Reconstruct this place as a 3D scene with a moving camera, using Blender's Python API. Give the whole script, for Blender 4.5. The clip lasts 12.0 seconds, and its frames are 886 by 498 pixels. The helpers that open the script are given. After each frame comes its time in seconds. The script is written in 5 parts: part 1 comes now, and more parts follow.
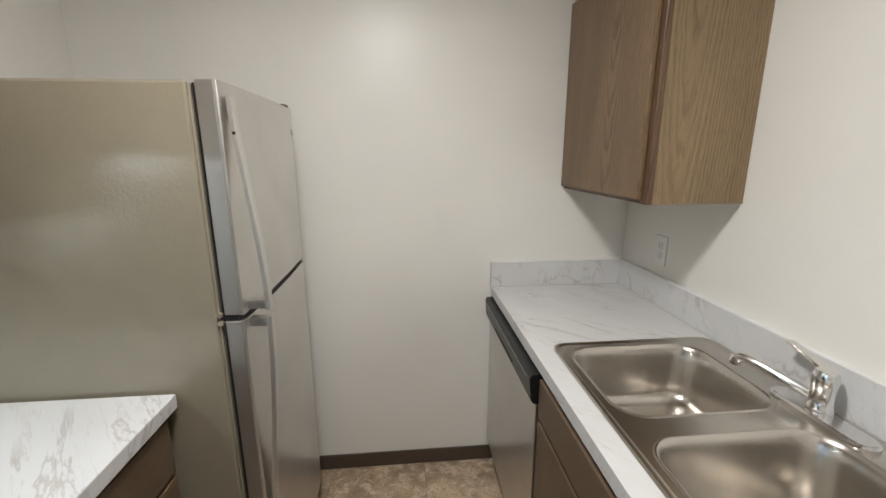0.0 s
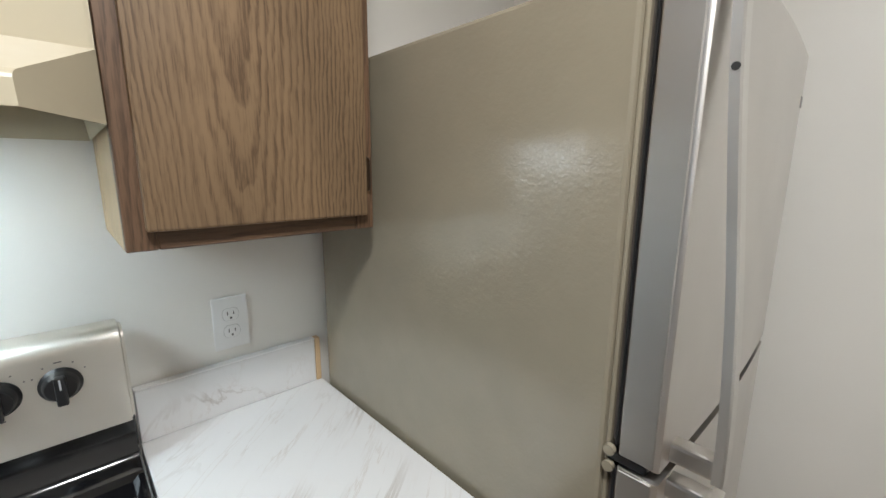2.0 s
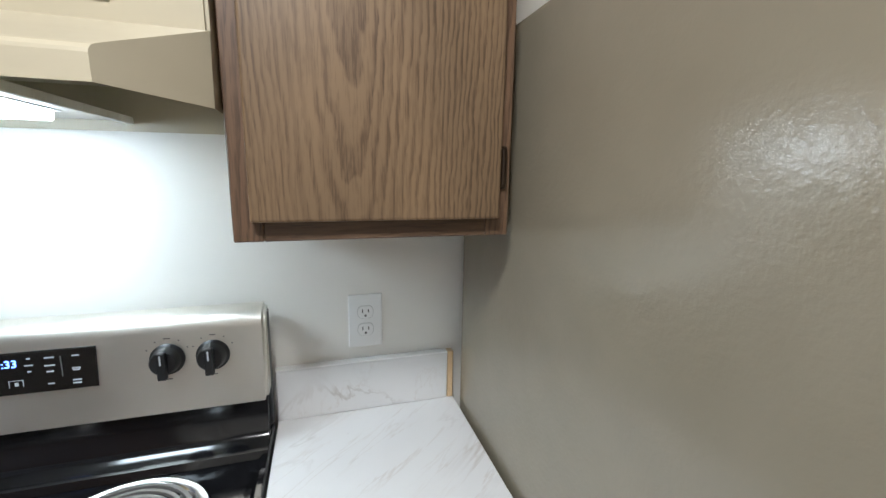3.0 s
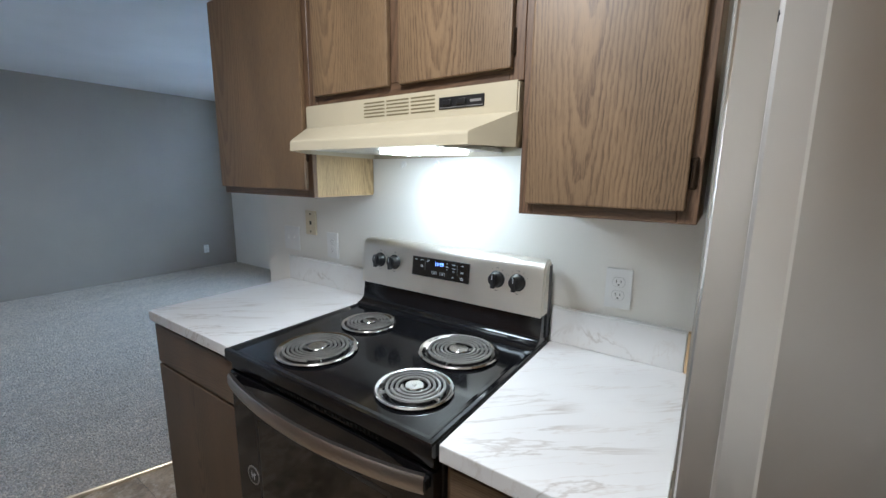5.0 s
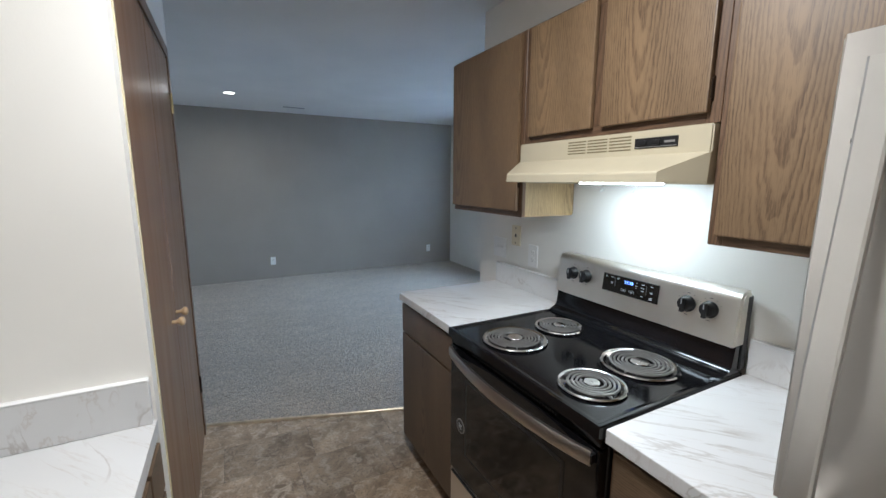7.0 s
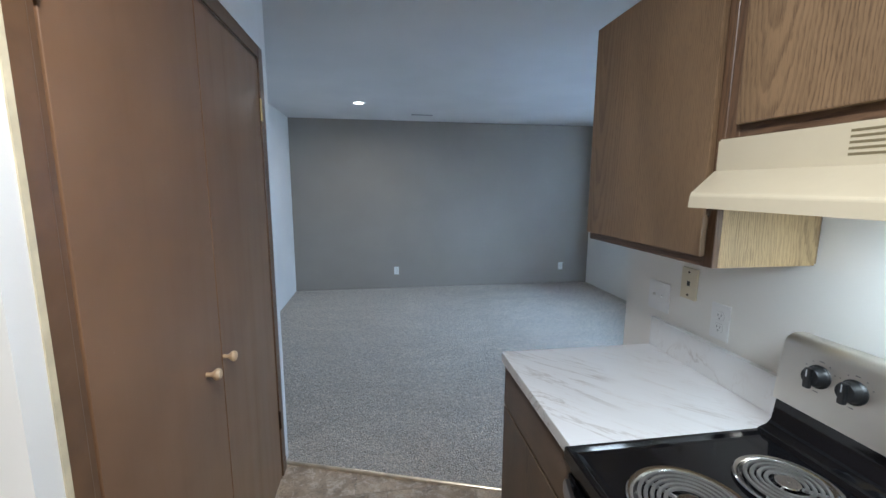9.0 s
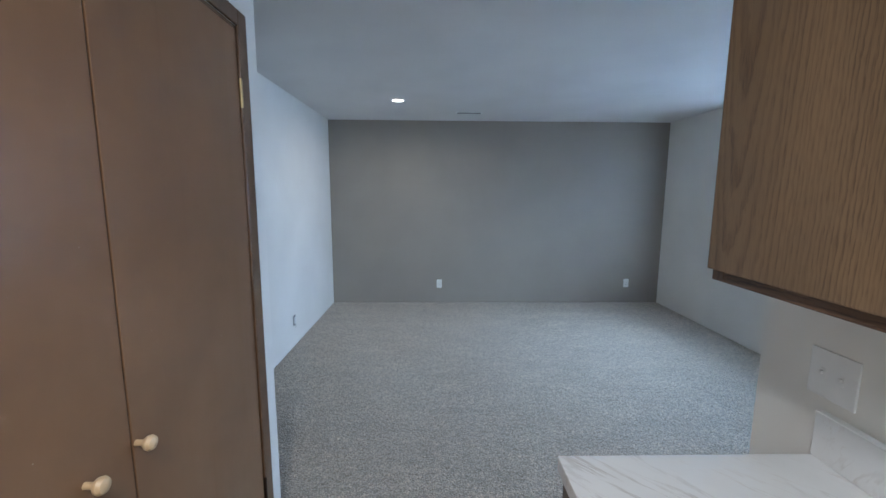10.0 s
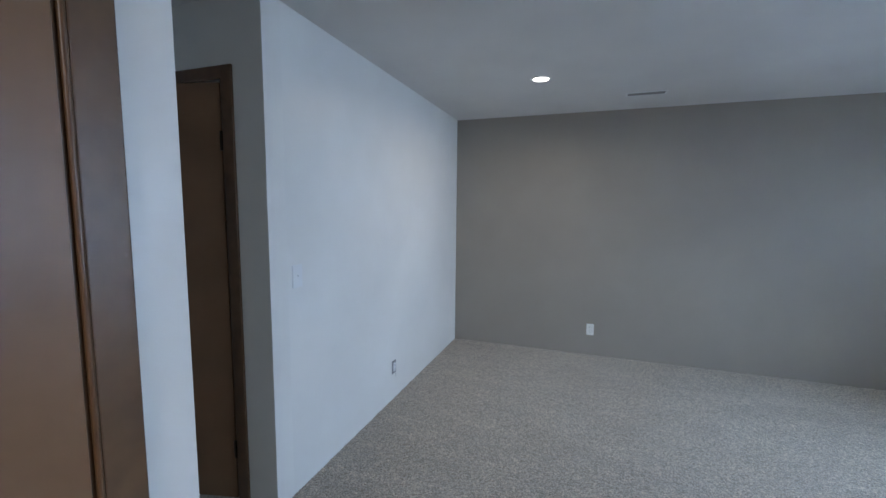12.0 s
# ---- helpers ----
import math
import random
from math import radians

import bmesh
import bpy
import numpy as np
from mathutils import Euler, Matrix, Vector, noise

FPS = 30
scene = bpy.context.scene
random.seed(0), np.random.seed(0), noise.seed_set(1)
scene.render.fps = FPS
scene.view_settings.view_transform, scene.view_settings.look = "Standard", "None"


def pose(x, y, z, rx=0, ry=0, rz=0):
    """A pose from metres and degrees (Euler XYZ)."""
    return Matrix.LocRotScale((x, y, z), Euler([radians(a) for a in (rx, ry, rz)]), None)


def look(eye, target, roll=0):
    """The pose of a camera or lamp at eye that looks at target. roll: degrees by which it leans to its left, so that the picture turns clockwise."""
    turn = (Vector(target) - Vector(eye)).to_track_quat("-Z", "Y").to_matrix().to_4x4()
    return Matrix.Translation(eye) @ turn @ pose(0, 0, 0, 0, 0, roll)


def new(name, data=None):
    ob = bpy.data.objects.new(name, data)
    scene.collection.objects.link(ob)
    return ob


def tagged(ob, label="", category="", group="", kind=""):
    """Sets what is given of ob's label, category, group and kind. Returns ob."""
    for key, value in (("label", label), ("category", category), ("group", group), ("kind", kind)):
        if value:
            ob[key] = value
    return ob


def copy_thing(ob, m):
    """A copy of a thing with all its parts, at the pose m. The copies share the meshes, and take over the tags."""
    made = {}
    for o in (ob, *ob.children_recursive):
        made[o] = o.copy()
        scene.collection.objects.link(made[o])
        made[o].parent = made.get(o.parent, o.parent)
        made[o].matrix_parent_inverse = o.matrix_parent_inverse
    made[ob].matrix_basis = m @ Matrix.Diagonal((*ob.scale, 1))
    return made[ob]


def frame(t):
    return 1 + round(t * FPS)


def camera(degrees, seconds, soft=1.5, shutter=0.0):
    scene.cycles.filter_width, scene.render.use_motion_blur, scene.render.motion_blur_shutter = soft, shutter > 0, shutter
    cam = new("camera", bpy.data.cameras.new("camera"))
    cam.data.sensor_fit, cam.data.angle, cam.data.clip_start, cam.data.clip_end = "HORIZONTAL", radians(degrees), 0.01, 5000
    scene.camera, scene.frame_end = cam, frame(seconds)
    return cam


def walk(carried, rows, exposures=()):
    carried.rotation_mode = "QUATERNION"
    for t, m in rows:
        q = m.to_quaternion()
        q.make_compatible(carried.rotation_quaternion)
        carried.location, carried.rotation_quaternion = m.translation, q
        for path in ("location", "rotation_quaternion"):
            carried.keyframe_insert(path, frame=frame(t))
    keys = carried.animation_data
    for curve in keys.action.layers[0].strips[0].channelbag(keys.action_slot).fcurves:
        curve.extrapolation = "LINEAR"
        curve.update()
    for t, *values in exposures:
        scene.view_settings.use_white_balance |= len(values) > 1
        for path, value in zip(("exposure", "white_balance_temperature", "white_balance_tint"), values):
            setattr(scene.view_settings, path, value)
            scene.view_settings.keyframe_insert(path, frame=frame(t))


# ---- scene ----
cam = camera(95.1, 12.0)
PATH = [
    (0, (1.224, -0.577, 1.494), (1.400, 1.364, 1.043), -0.2),
    (0.5, (1.178, -0.406, 1.461), (0.945, 1.534, 1.037), -0.5),
    (1, (1.118, -0.252, 1.449), (0.445, 1.589, 1.052), -0.5),
    (1.5, (1.033, -0.149, 1.457), (-0.055, 1.483, 1.066), -0.1),
    (2, (0.944, -0.051, 1.448), (-0.487, 1.293, 1.066), 0.3),
    (2.5, (0.885, 0.02, 1.445), (-0.818, 0.999, 1.071), 0.6),
    (3, (0.851, 0.106, 1.431), (-1.031, 0.675, 1.063), 0.9),
    (3.5, (0.894, 0.156, 1.422), (-1.067, 0.282, 1.052), 1.2),
    (3.7, (0.932, 0.186, 1.419), (-1.033, 0.118, 1.050), 1.2),
    (5.3, (1.284, 0.46, 1.446), (-0.207, -0.822, 1.077), 0.6),
    (5.5, (1.321, 0.497, 1.458), (-0.076, -0.884, 1.083), 0.6),
    (6, (1.394, 0.579, 1.488), (0.172, -0.961, 1.12), 0.5),
    (6.5, (1.417, 0.617, 1.502), (0.351, -1.039, 1.152), 0.4),
    (7, (1.403, 0.607, 1.504), (0.484, -1.138, 1.168), 0.3),
    (7.2, (1.395, 0.586, 1.503), (0.52, -1.182, 1.171), 0.4),
    (8.8, (1.119, 0.173, 1.536), (0.763, -1.771, 1.230), 0.4),
    (9, (1.086, 0.082, 1.541), (0.786, -1.872, 1.234), 0.3),
    (9.5, (0.999, -0.185, 1.549), (0.814, -2.154, 1.251), 0.4),
    (10, (0.935, -0.452, 1.542), (0.893, -2.432, 1.261), 0.3),
    (10.5, (0.897, -0.762, 1.555), (0.997, -2.742, 1.287), 0.3),
    (11, (0.874, -1.013, 1.553), (1.143, -2.979, 1.302), 0.3),
    (11.5, (0.872, -1.317, 1.555), (1.331, -3.250, 1.325), 0.5),
    (12, (0.943, -1.608, 1.518), (1.608, -3.483, 1.312), 0.5),
]
EXPOSURES = [(0.0, -0.04, 6600, 10), (0.5, 0.02, 6400, 9), (1.5, -0.08, 6500, 10), (2.5, 0.0, 6250, 9), (3.0, 0.0, 6200, 10), (6.0, 0.13, 6050, 10), (7.0, 0.03, 6150, 10), (9.0, 0.2, 6000, 10), (9.5, 0.27, 5950, 10), (10.5, 0.16, 6400, 11), (11.5, 0.08, 6450, 12), (12.0, 0.06, 6450, 13)]
walk(cam, [(t, look(eye, target, roll)) for t, eye, target, roll in PATH], EXPOSURES)

# ---- light ----
H = 2.465                                  # ceiling height
LAMP_XY = (1.10, -0.12)                    # kitchen ceiling fixture
world = bpy.data.worlds.new("world")
scene.world = world
world.use_nodes = True
wn = world.node_tree.nodes
sky = wn.new("ShaderNodeTexSky")
sky.sky_type, sky.sun_disc = "NISHITA", False
sky.sun_elevation, sky.sun_rotation = radians(35), radians(200)
wn["Background"].inputs["Strength"].default_value = 0.05
world.node_tree.links.new(sky.outputs[0], wn["Background"].inputs["Color"])


def area_lamp(name, m, power, sx, sy, colour, spread=180):
    d = bpy.data.lights.new(name, "AREA")
    d.energy, d.shape, d.size, d.size_y, d.color, d.spread = power, "RECTANGLE", sx, sy, colour, radians(spread)
    ob = new(name, d)
    ob.matrix_basis = m
    return ob


def disc_lamp(name, m, power, size, colour, spread=180):
    d = bpy.data.lights.new(name, "AREA")
    d.energy, d.shape, d.size, d.color, d.spread = power, "DISK", size, colour, radians(spread)
    ob = new(name, d)
    ob.matrix_basis = m
    return ob


# daylight in the window opening (west wall), kitchen fixture, hood lamp, recessed lamps
area_lamp("window_daylight", look((-2.475, -3.55, 1.51), (0.5, -3.55, 0.20)), 245, 2.5, 1.05, (0.52, 0.74, 1.0), 100)
disc_lamp("kitchen_ceiling_lamp", pose(LAMP_XY[0], LAMP_XY[1], H - 0.158), 22, 0.26, (0.985, 0.987, 0.975))
area_lamp("hood_lamp", pose(0.218, -0.353, 1.4910), 0.9, 0.12, 0.20, (0.76, 0.91, 1.0))
disc_lamp("recessed_lamp_light", pose(1.31, -4.77, H - 0.012), 6, 0.12, (1.0, 0.97, 0.93), 165)


# ---- materials ----
class Mat:
    """A node material with a few short ways to wire it."""

    def __init__(self, name, colour=(0.8, 0.8, 0.8), rough=0.5, metal=0.0, **more):
        self.m = bpy.data.materials.new(name)
        self.m.use_nodes = True
        self.t = self.m.node_tree
        self.b = self.t.nodes["Principled BSDF"]
        self.put("Base Color", (*colour, 1))
        self.put("Roughness", rough)
        self.put("Metallic", metal)
        for k, v in more.items():
            self.put(k.replace("_", " "), v)
        self.c = self.node("ShaderNodeTexCoord").outputs["Object"]

    def put(self, socket, v):
        if isinstance(v, bpy.types.NodeSocket):
            self.t.links.new(v, self.b.inputs[socket])
        else:
            self.b.inputs[socket].default_value = v

    def node(self, kind, ins=(), **props):
        n = self.t.nodes.new(kind)
        if "operation" in props:
            n.operation = props["operation"]
        if "blend_type" in props:
            n.data_type, n.blend_type = "RGBA", props["blend_type"]
        for k, v in (ins.items() if isinstance(ins, dict) else enumerate(ins)):
            if isinstance(v, bpy.types.NodeSocket):
                self.t.links.new(v, n.inputs[k])
            elif v is not None:
                n.inputs[k].default_value = v
        return n

    def math(self, op, a, b=None, c=None):
        return self.node("ShaderNodeMath", [a, b, c], operation=op).outputs[0]

    def scaled(self, vec, s, turn=(0, 0, 0)):
        return self.node("ShaderNodeMapping", {"Vector": vec, "Scale": s, "Rotation": [radians(a) for a in turn]}).outputs[0]

    def noise(self, vec, scale, detail=3.0, rough=0.5, distort=0.0):
        return self.node("ShaderNodeTexNoise", {"Vector": vec, "Scale": scale, "Detail": detail, "Roughness": rough, "Distortion": distort}).outputs[0]

    def ramp(self, f, *stops):
        n = self.node("ShaderNodeValToRGB", [f])
        while len(n.color_ramp.elements) < len(stops):
            n.color_ramp.elements.new(0.5)
        for e, (p, c) in zip(n.color_ramp.elements, stops):
            e.position = p
            e.color = (c, c, c, 1) if isinstance(c, (int, float)) else (*c, 1)
        return n.outputs[0]

    def mix(self, f, a, b, mode="MIX"):
        n = self.node("ShaderNodeMix", blend_type=mode)
        for i, v in ((0, f), (6, a), (7, b)):
            if isinstance(v, bpy.types.NodeSocket):
                self.t.links.new(v, n.inputs[i])
            else:
                n.inputs[i].default_value = v if i == 0 else (*v, 1)
        return n.outputs[2]

    def rand(self):
        return self.node("ShaderNodeObjectInfo").outputs["Random"]

    def bump(self, h, strength, dist=0.002):
        n = self.node("ShaderNodeBump", {"Strength": strength, "Distance": dist, "Height": h})
        self.put("Normal", n.outputs[0])
        return self


def paint(name, colour, rough=0.55, peel=0.12, stain=0.04):
    """Rolled wall paint: orange-peel relief and a faint unevenness."""
    m = Mat(name, colour, rough)
    big = m.noise(m.c, 1.7, 3)
    m.put("Base Color", m.mix(m.ramp(big, (0.3, 0.0), (0.7, 1.0)), [c * (1 - stain) for c in colour], [min(1, c * (1 + stain)) for c in colour]))
    m.put("Roughness", m.math("ADD", m.math("MULTIPLY", m.noise(m.c, 60, 2), 0.12), rough - 0.06))
    return m.bump(m.noise(m.c, 260, 3, 0.55), peel, 0.0015).m


def oak(name, dark, light, along="z", tight=1.0, rough=0.42, heart=0.065):
    """Flat-sawn oak veneer: cathedral rings cut from a cone, pores along the grain."""
    m = Mat(name, light, rough)
    x, y, z = m.node("ShaderNodeSeparateXYZ", [m.c]).outputs
    r = m.rand()
    if along == "z":
        u, v = m.math("ADD", x, y), z
    elif along == "y":
        u, v = m.math("ADD", x, z), y
    else:
        u, v = m.math("ADD", y, z), x
    jitter = m.math("MULTIPLY", m.math("SUBTRACT", r, 0.5), 0.12)
    u = m.math("ADD", m.math("ADD", u, heart), jitter)
    flat = m.node("ShaderNodeCombineXYZ", [u, m.math("MULTIPLY", r, 9.0), m.math("MULTIPLY", v, 0.10)]).outputs[0]
    wob = m.math("MULTIPLY", m.math("SUBTRACT", m.noise(flat, 6, 2, 0.5), 0.5), 0.046)
    cone = m.math("MULTIPLY", m.math("SUBTRACT", v, m.math("MULTIPLY_ADD", r, 0.3, 0.36)), 0.085)
    rad = m.math("SQRT", m.math("ADD", m.math("MULTIPLY", u, u), m.math("MULTIPLY", cone, cone)))
    rad = m.math("ADD", rad, wob)
    wave = m.node("ShaderNodeCombineXYZ", [m.math("MULTIPLY", u, 1.6), r, m.math("MULTIPLY", v, 0.55)]).outputs[0]
    rad = m.math("ADD", rad, m.math("MULTIPLY", m.math("SUBTRACT", m.noise(wave, 26, 2, 0.6), 0.5), 0.011))
    fine = m.node("ShaderNodeCombineXYZ", [u, r, m.math("MULTIPLY", v, 0.22)]).outputs[0]
    rad = m.math("ADD", rad, m.math("MULTIPLY", m.noise(fine, 190, 2, 0.7), 0.0030))
    # rings of uneven width: a long noise over the radius shifts their spacing
    ringpos = m.node("ShaderNodeCombineXYZ", [rad, r, 0.0]).outputs[0]
    turns = m.math("MULTIPLY_ADD", m.noise(ringpos, 38, 2), 1.6, m.math("MULTIPLY", rad, m.math("MULTIPLY_ADD", rad, 330 * tight, 100 * tight)))
    ring = m.ramp(m.math("FRACT", turns), (0.0, 0.0), (0.40, 0.06), (0.62, 0.78), (0.86, 1.0), (1.0, 0.0))
    strong = m.ramp(m.noise(flat, 11, 2), (0.35, 0.55), (0.6, 1.0))
    short = m.node("ShaderNodeCombineXYZ", [u, r, m.math("MULTIPLY", v, 0.055)]).outputs[0]
    pores = m.noise(short, 520, 2, 0.6)
    lines = m.math("MULTIPLY", ring, m.math("MULTIPLY", strong, m.ramp(pores, (0.40, 1.0), (0.60, 0.45))))
    tone = m.mix(lines, light, [c * 0.80 for c in dark])
    tone = m.mix(m.ramp(pores, (0.36, 0.30), (0.48, 0.0)), tone, [c * 0.6 for c in dark])
    cloud = m.ramp(m.noise(m.scaled(m.c, (3, 3, 0.8)), 2.2, 4), (0.3, 0.74), (0.7, 1.02))
    tone = m.mix(1.0, tone, cloud, "MULTIPLY")
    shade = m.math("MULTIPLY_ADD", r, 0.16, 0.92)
    m.put("Base Color", m.mix(1.0, tone, m.node("ShaderNodeCombineColor", [shade, shade, shade]).outputs[0], "MULTIPLY"))
    m.put("Roughness", m.math("MULTIPLY_ADD", pores, 0.25, rough - 0.1))
    return m.bump(m.math("ADD", m.math("MULTIPLY", pores, -0.5), m.math("MULTIPLY", ring, -0.05)), 0.07, 0.0005).m


def marble(name):
    """White laminate with slanting grey-brown veins."""
    m = Mat(name, (0.83, 0.81, 0.79), 0.34)
    v = m.scaled(m.c, (1, 1, 1), (0, 0, -42))
    long = m.scaled(v, (7.5, 1.3, 4.5))
    n = m.noise(long, 1.0, 6, 0.58, 0.9)
    ridge = m.math("ABSOLUTE", m.math("SUBTRACT", n, 0.5))
    vein = m.ramp(ridge, (0.0, 1.0), (0.006, 0.75), (0.020, 0.0))
    where = m.ramp(m.noise(m.scaled(v, (3, 1.5, 3)), 1.7, 2), (0.45, 0.0), (0.60, 1.0))
    vein = m.math("MULTIPLY", vein, where)
    n2 = m.noise(m.scaled(v, (24, 2.4, 9)), 1.0, 5, 0.6, 0.25)
    faint = m.math("MULTIPLY", m.ramp(m.math("ABSOLUTE", m.math("SUBTRACT", n2, 0.47)), (0.0, 0.55), (0.022, 0.0)), m.ramp(m.noise(m.scaled(v, (5, 2, 3)), 2.6, 3), (0.42, 0.0), (0.62, 1.0)))
    cloud = m.ramp(m.noise(m.scaled(v, (4, 1.4, 3)), 2.0, 3), (0.38, 0.0), (0.75, 0.5))
    c = m.mix(cloud, (0.655, 0.655, 0.655), (0.575, 0.57, 0.565))
    c = m.mix(faint, c, (0.49, 0.44, 0.405))
    c = m.mix(m.math("MULTIPLY", vein, 0.55), c, (0.32, 0.275, 0.245))
    m.put("Base Color", c)
    return m.bump(m.noise(m.c, 500, 2), 0.04, 0.0006).m


def brushed(name, colour, rough=0.28, axis="z", streak=0.10, across=0.0):
    """Brushed stainless steel, the brushing along one axis."""
    m = Mat(name, colour, rough, 1.0)
    s = {"x": (5, 900, 900), "y": (900, 5, 900), "z": (900, 900, 5)}[axis]
    n = m.noise(m.scaled(m.c, s), 1.0, 3, 0.6)
    m.put("Roughness", m.math("MULTIPLY_ADD", n, streak, rough - streak / 2))
    if across:                              # fine horizontal brushing spreads light up and down
        m.put("Anisotropic", across)
        m.put("Anisotropic Rotation", 0.25)
        m.put("Tangent", m.node("ShaderNodeTangent").outputs[0])
    smear = m.noise(m.c, 6, 3)
    m.put("Base Color", m.mix(m.ramp(smear, (0.35, 0.0), (0.7, 1.0)), [c * 0.92 for c in colour], colour))
    return m.bump(n, 0.02, 0.0002).m


def plain(name, colour, rough=0.4, metal=0.0, grain=0.0, scale=300, spots=0.06, **more):
    """A manufactured surface with slight soiling and fine relief."""
    m = Mat(name, colour, rough, metal, **more)
    n = m.noise(m.c, 14, 4)
    m.put("Base Color", m.mix(m.ramp(n, (0.35, 0.0), (0.7, 1.0)), [c * (1 - spots) for c in colour], colour))
    m.put("Roughness", m.math("MULTIPLY_ADD", m.noise(m.c, 40, 3), 0.1, rough - 0.05))
    if grain:
        m.bump(m.noise(m.c, scale, 3), grain, 0.001)
    return m.m


WALL = paint("warm_white_paint", (0.81, 0.79, 0.745), 0.37)
GREY = paint("grey_accent_paint", (0.316, 0.280, 0.243), 0.5)
CEIL = paint("ceiling_paint", (0.73, 0.715, 0.695), 0.75, 0.5)
OAK = oak("oak_veneer", (0.118, 0.067, 0.034), (0.243, 0.157, 0.085), "z", 0.72)
OAK_STRAIGHT = oak("straight_oak_veneer", (0.135, 0.080, 0.042), (0.200, 0.128, 0.070), "z", 0.50, 0.42, 0.16)
OAK_FRAME = oak("oak_frame", (0.085, 0.046, 0.025), (0.148, 0.085, 0.048), "z", 0.6)
OAK_FRAME_H = oak("oak_frame_across", (0.085, 0.046, 0.025), (0.148, 0.085, 0.048), "y", 0.6)
# oak lightened and yellowed in its colour, as lit by the hood lamp
OAK_END_LIT = oak("hood_lit_oak_end_panel", (0.30, 0.19, 0.085), (0.50, 0.355, 0.185), "z", 0.8)
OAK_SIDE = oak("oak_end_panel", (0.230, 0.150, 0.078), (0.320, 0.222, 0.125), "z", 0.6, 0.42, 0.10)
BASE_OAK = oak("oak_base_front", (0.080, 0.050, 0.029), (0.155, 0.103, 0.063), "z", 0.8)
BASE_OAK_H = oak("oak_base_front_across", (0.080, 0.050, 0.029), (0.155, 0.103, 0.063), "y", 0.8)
MARBLE = marble("marble_laminate")
STEEL = brushed("brushed_steel", (0.80, 0.765, 0.70), 0.42, "y")
STEEL_V = brushed("fridge_steel", (0.67, 0.645, 0.615), 0.31, "y", 0.08, 0.75)
STEEL_EDGE = brushed("door_edge_steel", (0.62, 0.60, 0.57), 0.42, "z", 0.08)
STEEL_DARK = brushed("dark_brushed_steel", (0.47, 0.43, 0.40), 0.36, "y")
STEEL_TRIM = plain("satin_steel_trim", (0.72, 0.70, 0.67), 0.34, 0.85, spots=0.04)
SINK = brushed("sink_steel", (0.60, 0.565, 0.52), 0.26, "x", 0.06)
CHROME = plain("chrome", (0.82, 0.81, 0.80), 0.14, 1.0, spots=0.02)
FRIDGE_SIDE = plain("fridge_side_paint", (0.268, 0.235, 0.174), 0.20, 0.0, 0.42, 150, 0.05, Specular_IOR_Level=0.75)
ENAMEL = plain("black_enamel", (0.006, 0.006, 0.007), 0.10, spots=0.2)
BLACK = plain("black_plastic", (0.012, 0.012, 0.013), 0.35, spots=0.1)
GASKET = plain("grey_gasket", (0.12, 0.105, 0.09), 0.6)
GLASS_DARK = plain("oven_glass", (0.012, 0.011, 0.010), 0.05, spots=0.2)
COIL = plain("burner_coil", (0.27, 0.26, 0.25), 0.38, 0.7, spots=0.3)
ALMOND = plain("almond_enamel", (0.50, 0.445, 0.325), 0.32, spots=0.04)
ALMOND_PLASTIC = plain("almond_plastic", (0.70, 0.62, 0.46), 0.35, spots=0.04)
WHITE = plain("white_plastic", (0.82, 0.82, 0.81), 0.32, spots=0.03)
DARK_SLOT = plain("dark_slot", (0.01, 0.01, 0.01), 0.6)
def scuffed_paint(name, colour):
    """Glossy door paint with long rubbed streaks and small chips."""
    m = Mat(name, colour, 0.33, Specular_IOR_Level=0.35)
    cloud = m.noise(m.c, 3.5, 4)
    streak = m.noise(m.scaled(m.c, (16, 16, 1.1)), 1.0, 4, 0.6)
    chip = m.noise(m.c, 95, 2, 0.5)
    tone = m.mix(m.ramp(cloud, (0.35, 0.0), (0.68, 1.0)), [c * 0.90 for c in colour], [c * 1.07 for c in colour])
    tone = m.mix(m.ramp(streak, (0.64, 0.0), (0.76, 0.22)), tone, [c * 0.70 for c in colour])
    tone = m.mix(m.ramp(chip, (0.79, 0.0), (0.81, 0.5)), tone, (0.45, 0.38, 0.30))
    m.put("Base Color", tone)
    m.put("Roughness", m.math("MULTIPLY_ADD", streak, 0.25, 0.22))
    return m.bump(m.math("ADD", m.noise(m.scaled(m.c, (60, 60, 12)), 1.0, 3), m.math("MULTIPLY", chip, 0.3)), 0.05, 0.0012).m


DOOR_BROWN = scuffed_paint("brown_door_paint", (0.220, 0.118, 0.061))
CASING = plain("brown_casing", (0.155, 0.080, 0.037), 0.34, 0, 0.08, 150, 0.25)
BASEBOARD = plain("brown_vinyl_base", (0.085, 0.058, 0.043), 0.5, spots=0.15)
BRASS = plain("worn_brass", (0.55, 0.42, 0.22), 0.35, 0.9, spots=0.3)
KNOB_WOOD = plain("pale_wood_knob", (0.62, 0.44, 0.26), 0.4)
LED = Mat("blue_display", (0.02, 0.03, 0.08), 0.4, Emission_Color=(0.15, 0.3, 1.0, 1), Emission_Strength=6.0).m
LAMP_GLOW = Mat("lamp_lens", (0.9, 0.9, 0.88), 0.4, Emission_Color=(1.0, 0.95, 0.88, 1), Emission_Strength=9.0).m
HOOD_GLOW = Mat("hood_lens", (0.9, 0.9, 0.9), 0.4, Emission_Color=(0.78, 0.92, 1.0, 1), Emission_Strength=24.0).m
FIX_GLOW = Mat("fixture_glass", (0.9, 0.88, 0.84), 0.35, Emission_Color=(1.0, 0.90, 0.78, 1), Emission_Strength=9.0).m
METAL_GREY = plain("grey_metal", (0.35, 0.34, 0.33), 0.45, 0.6)
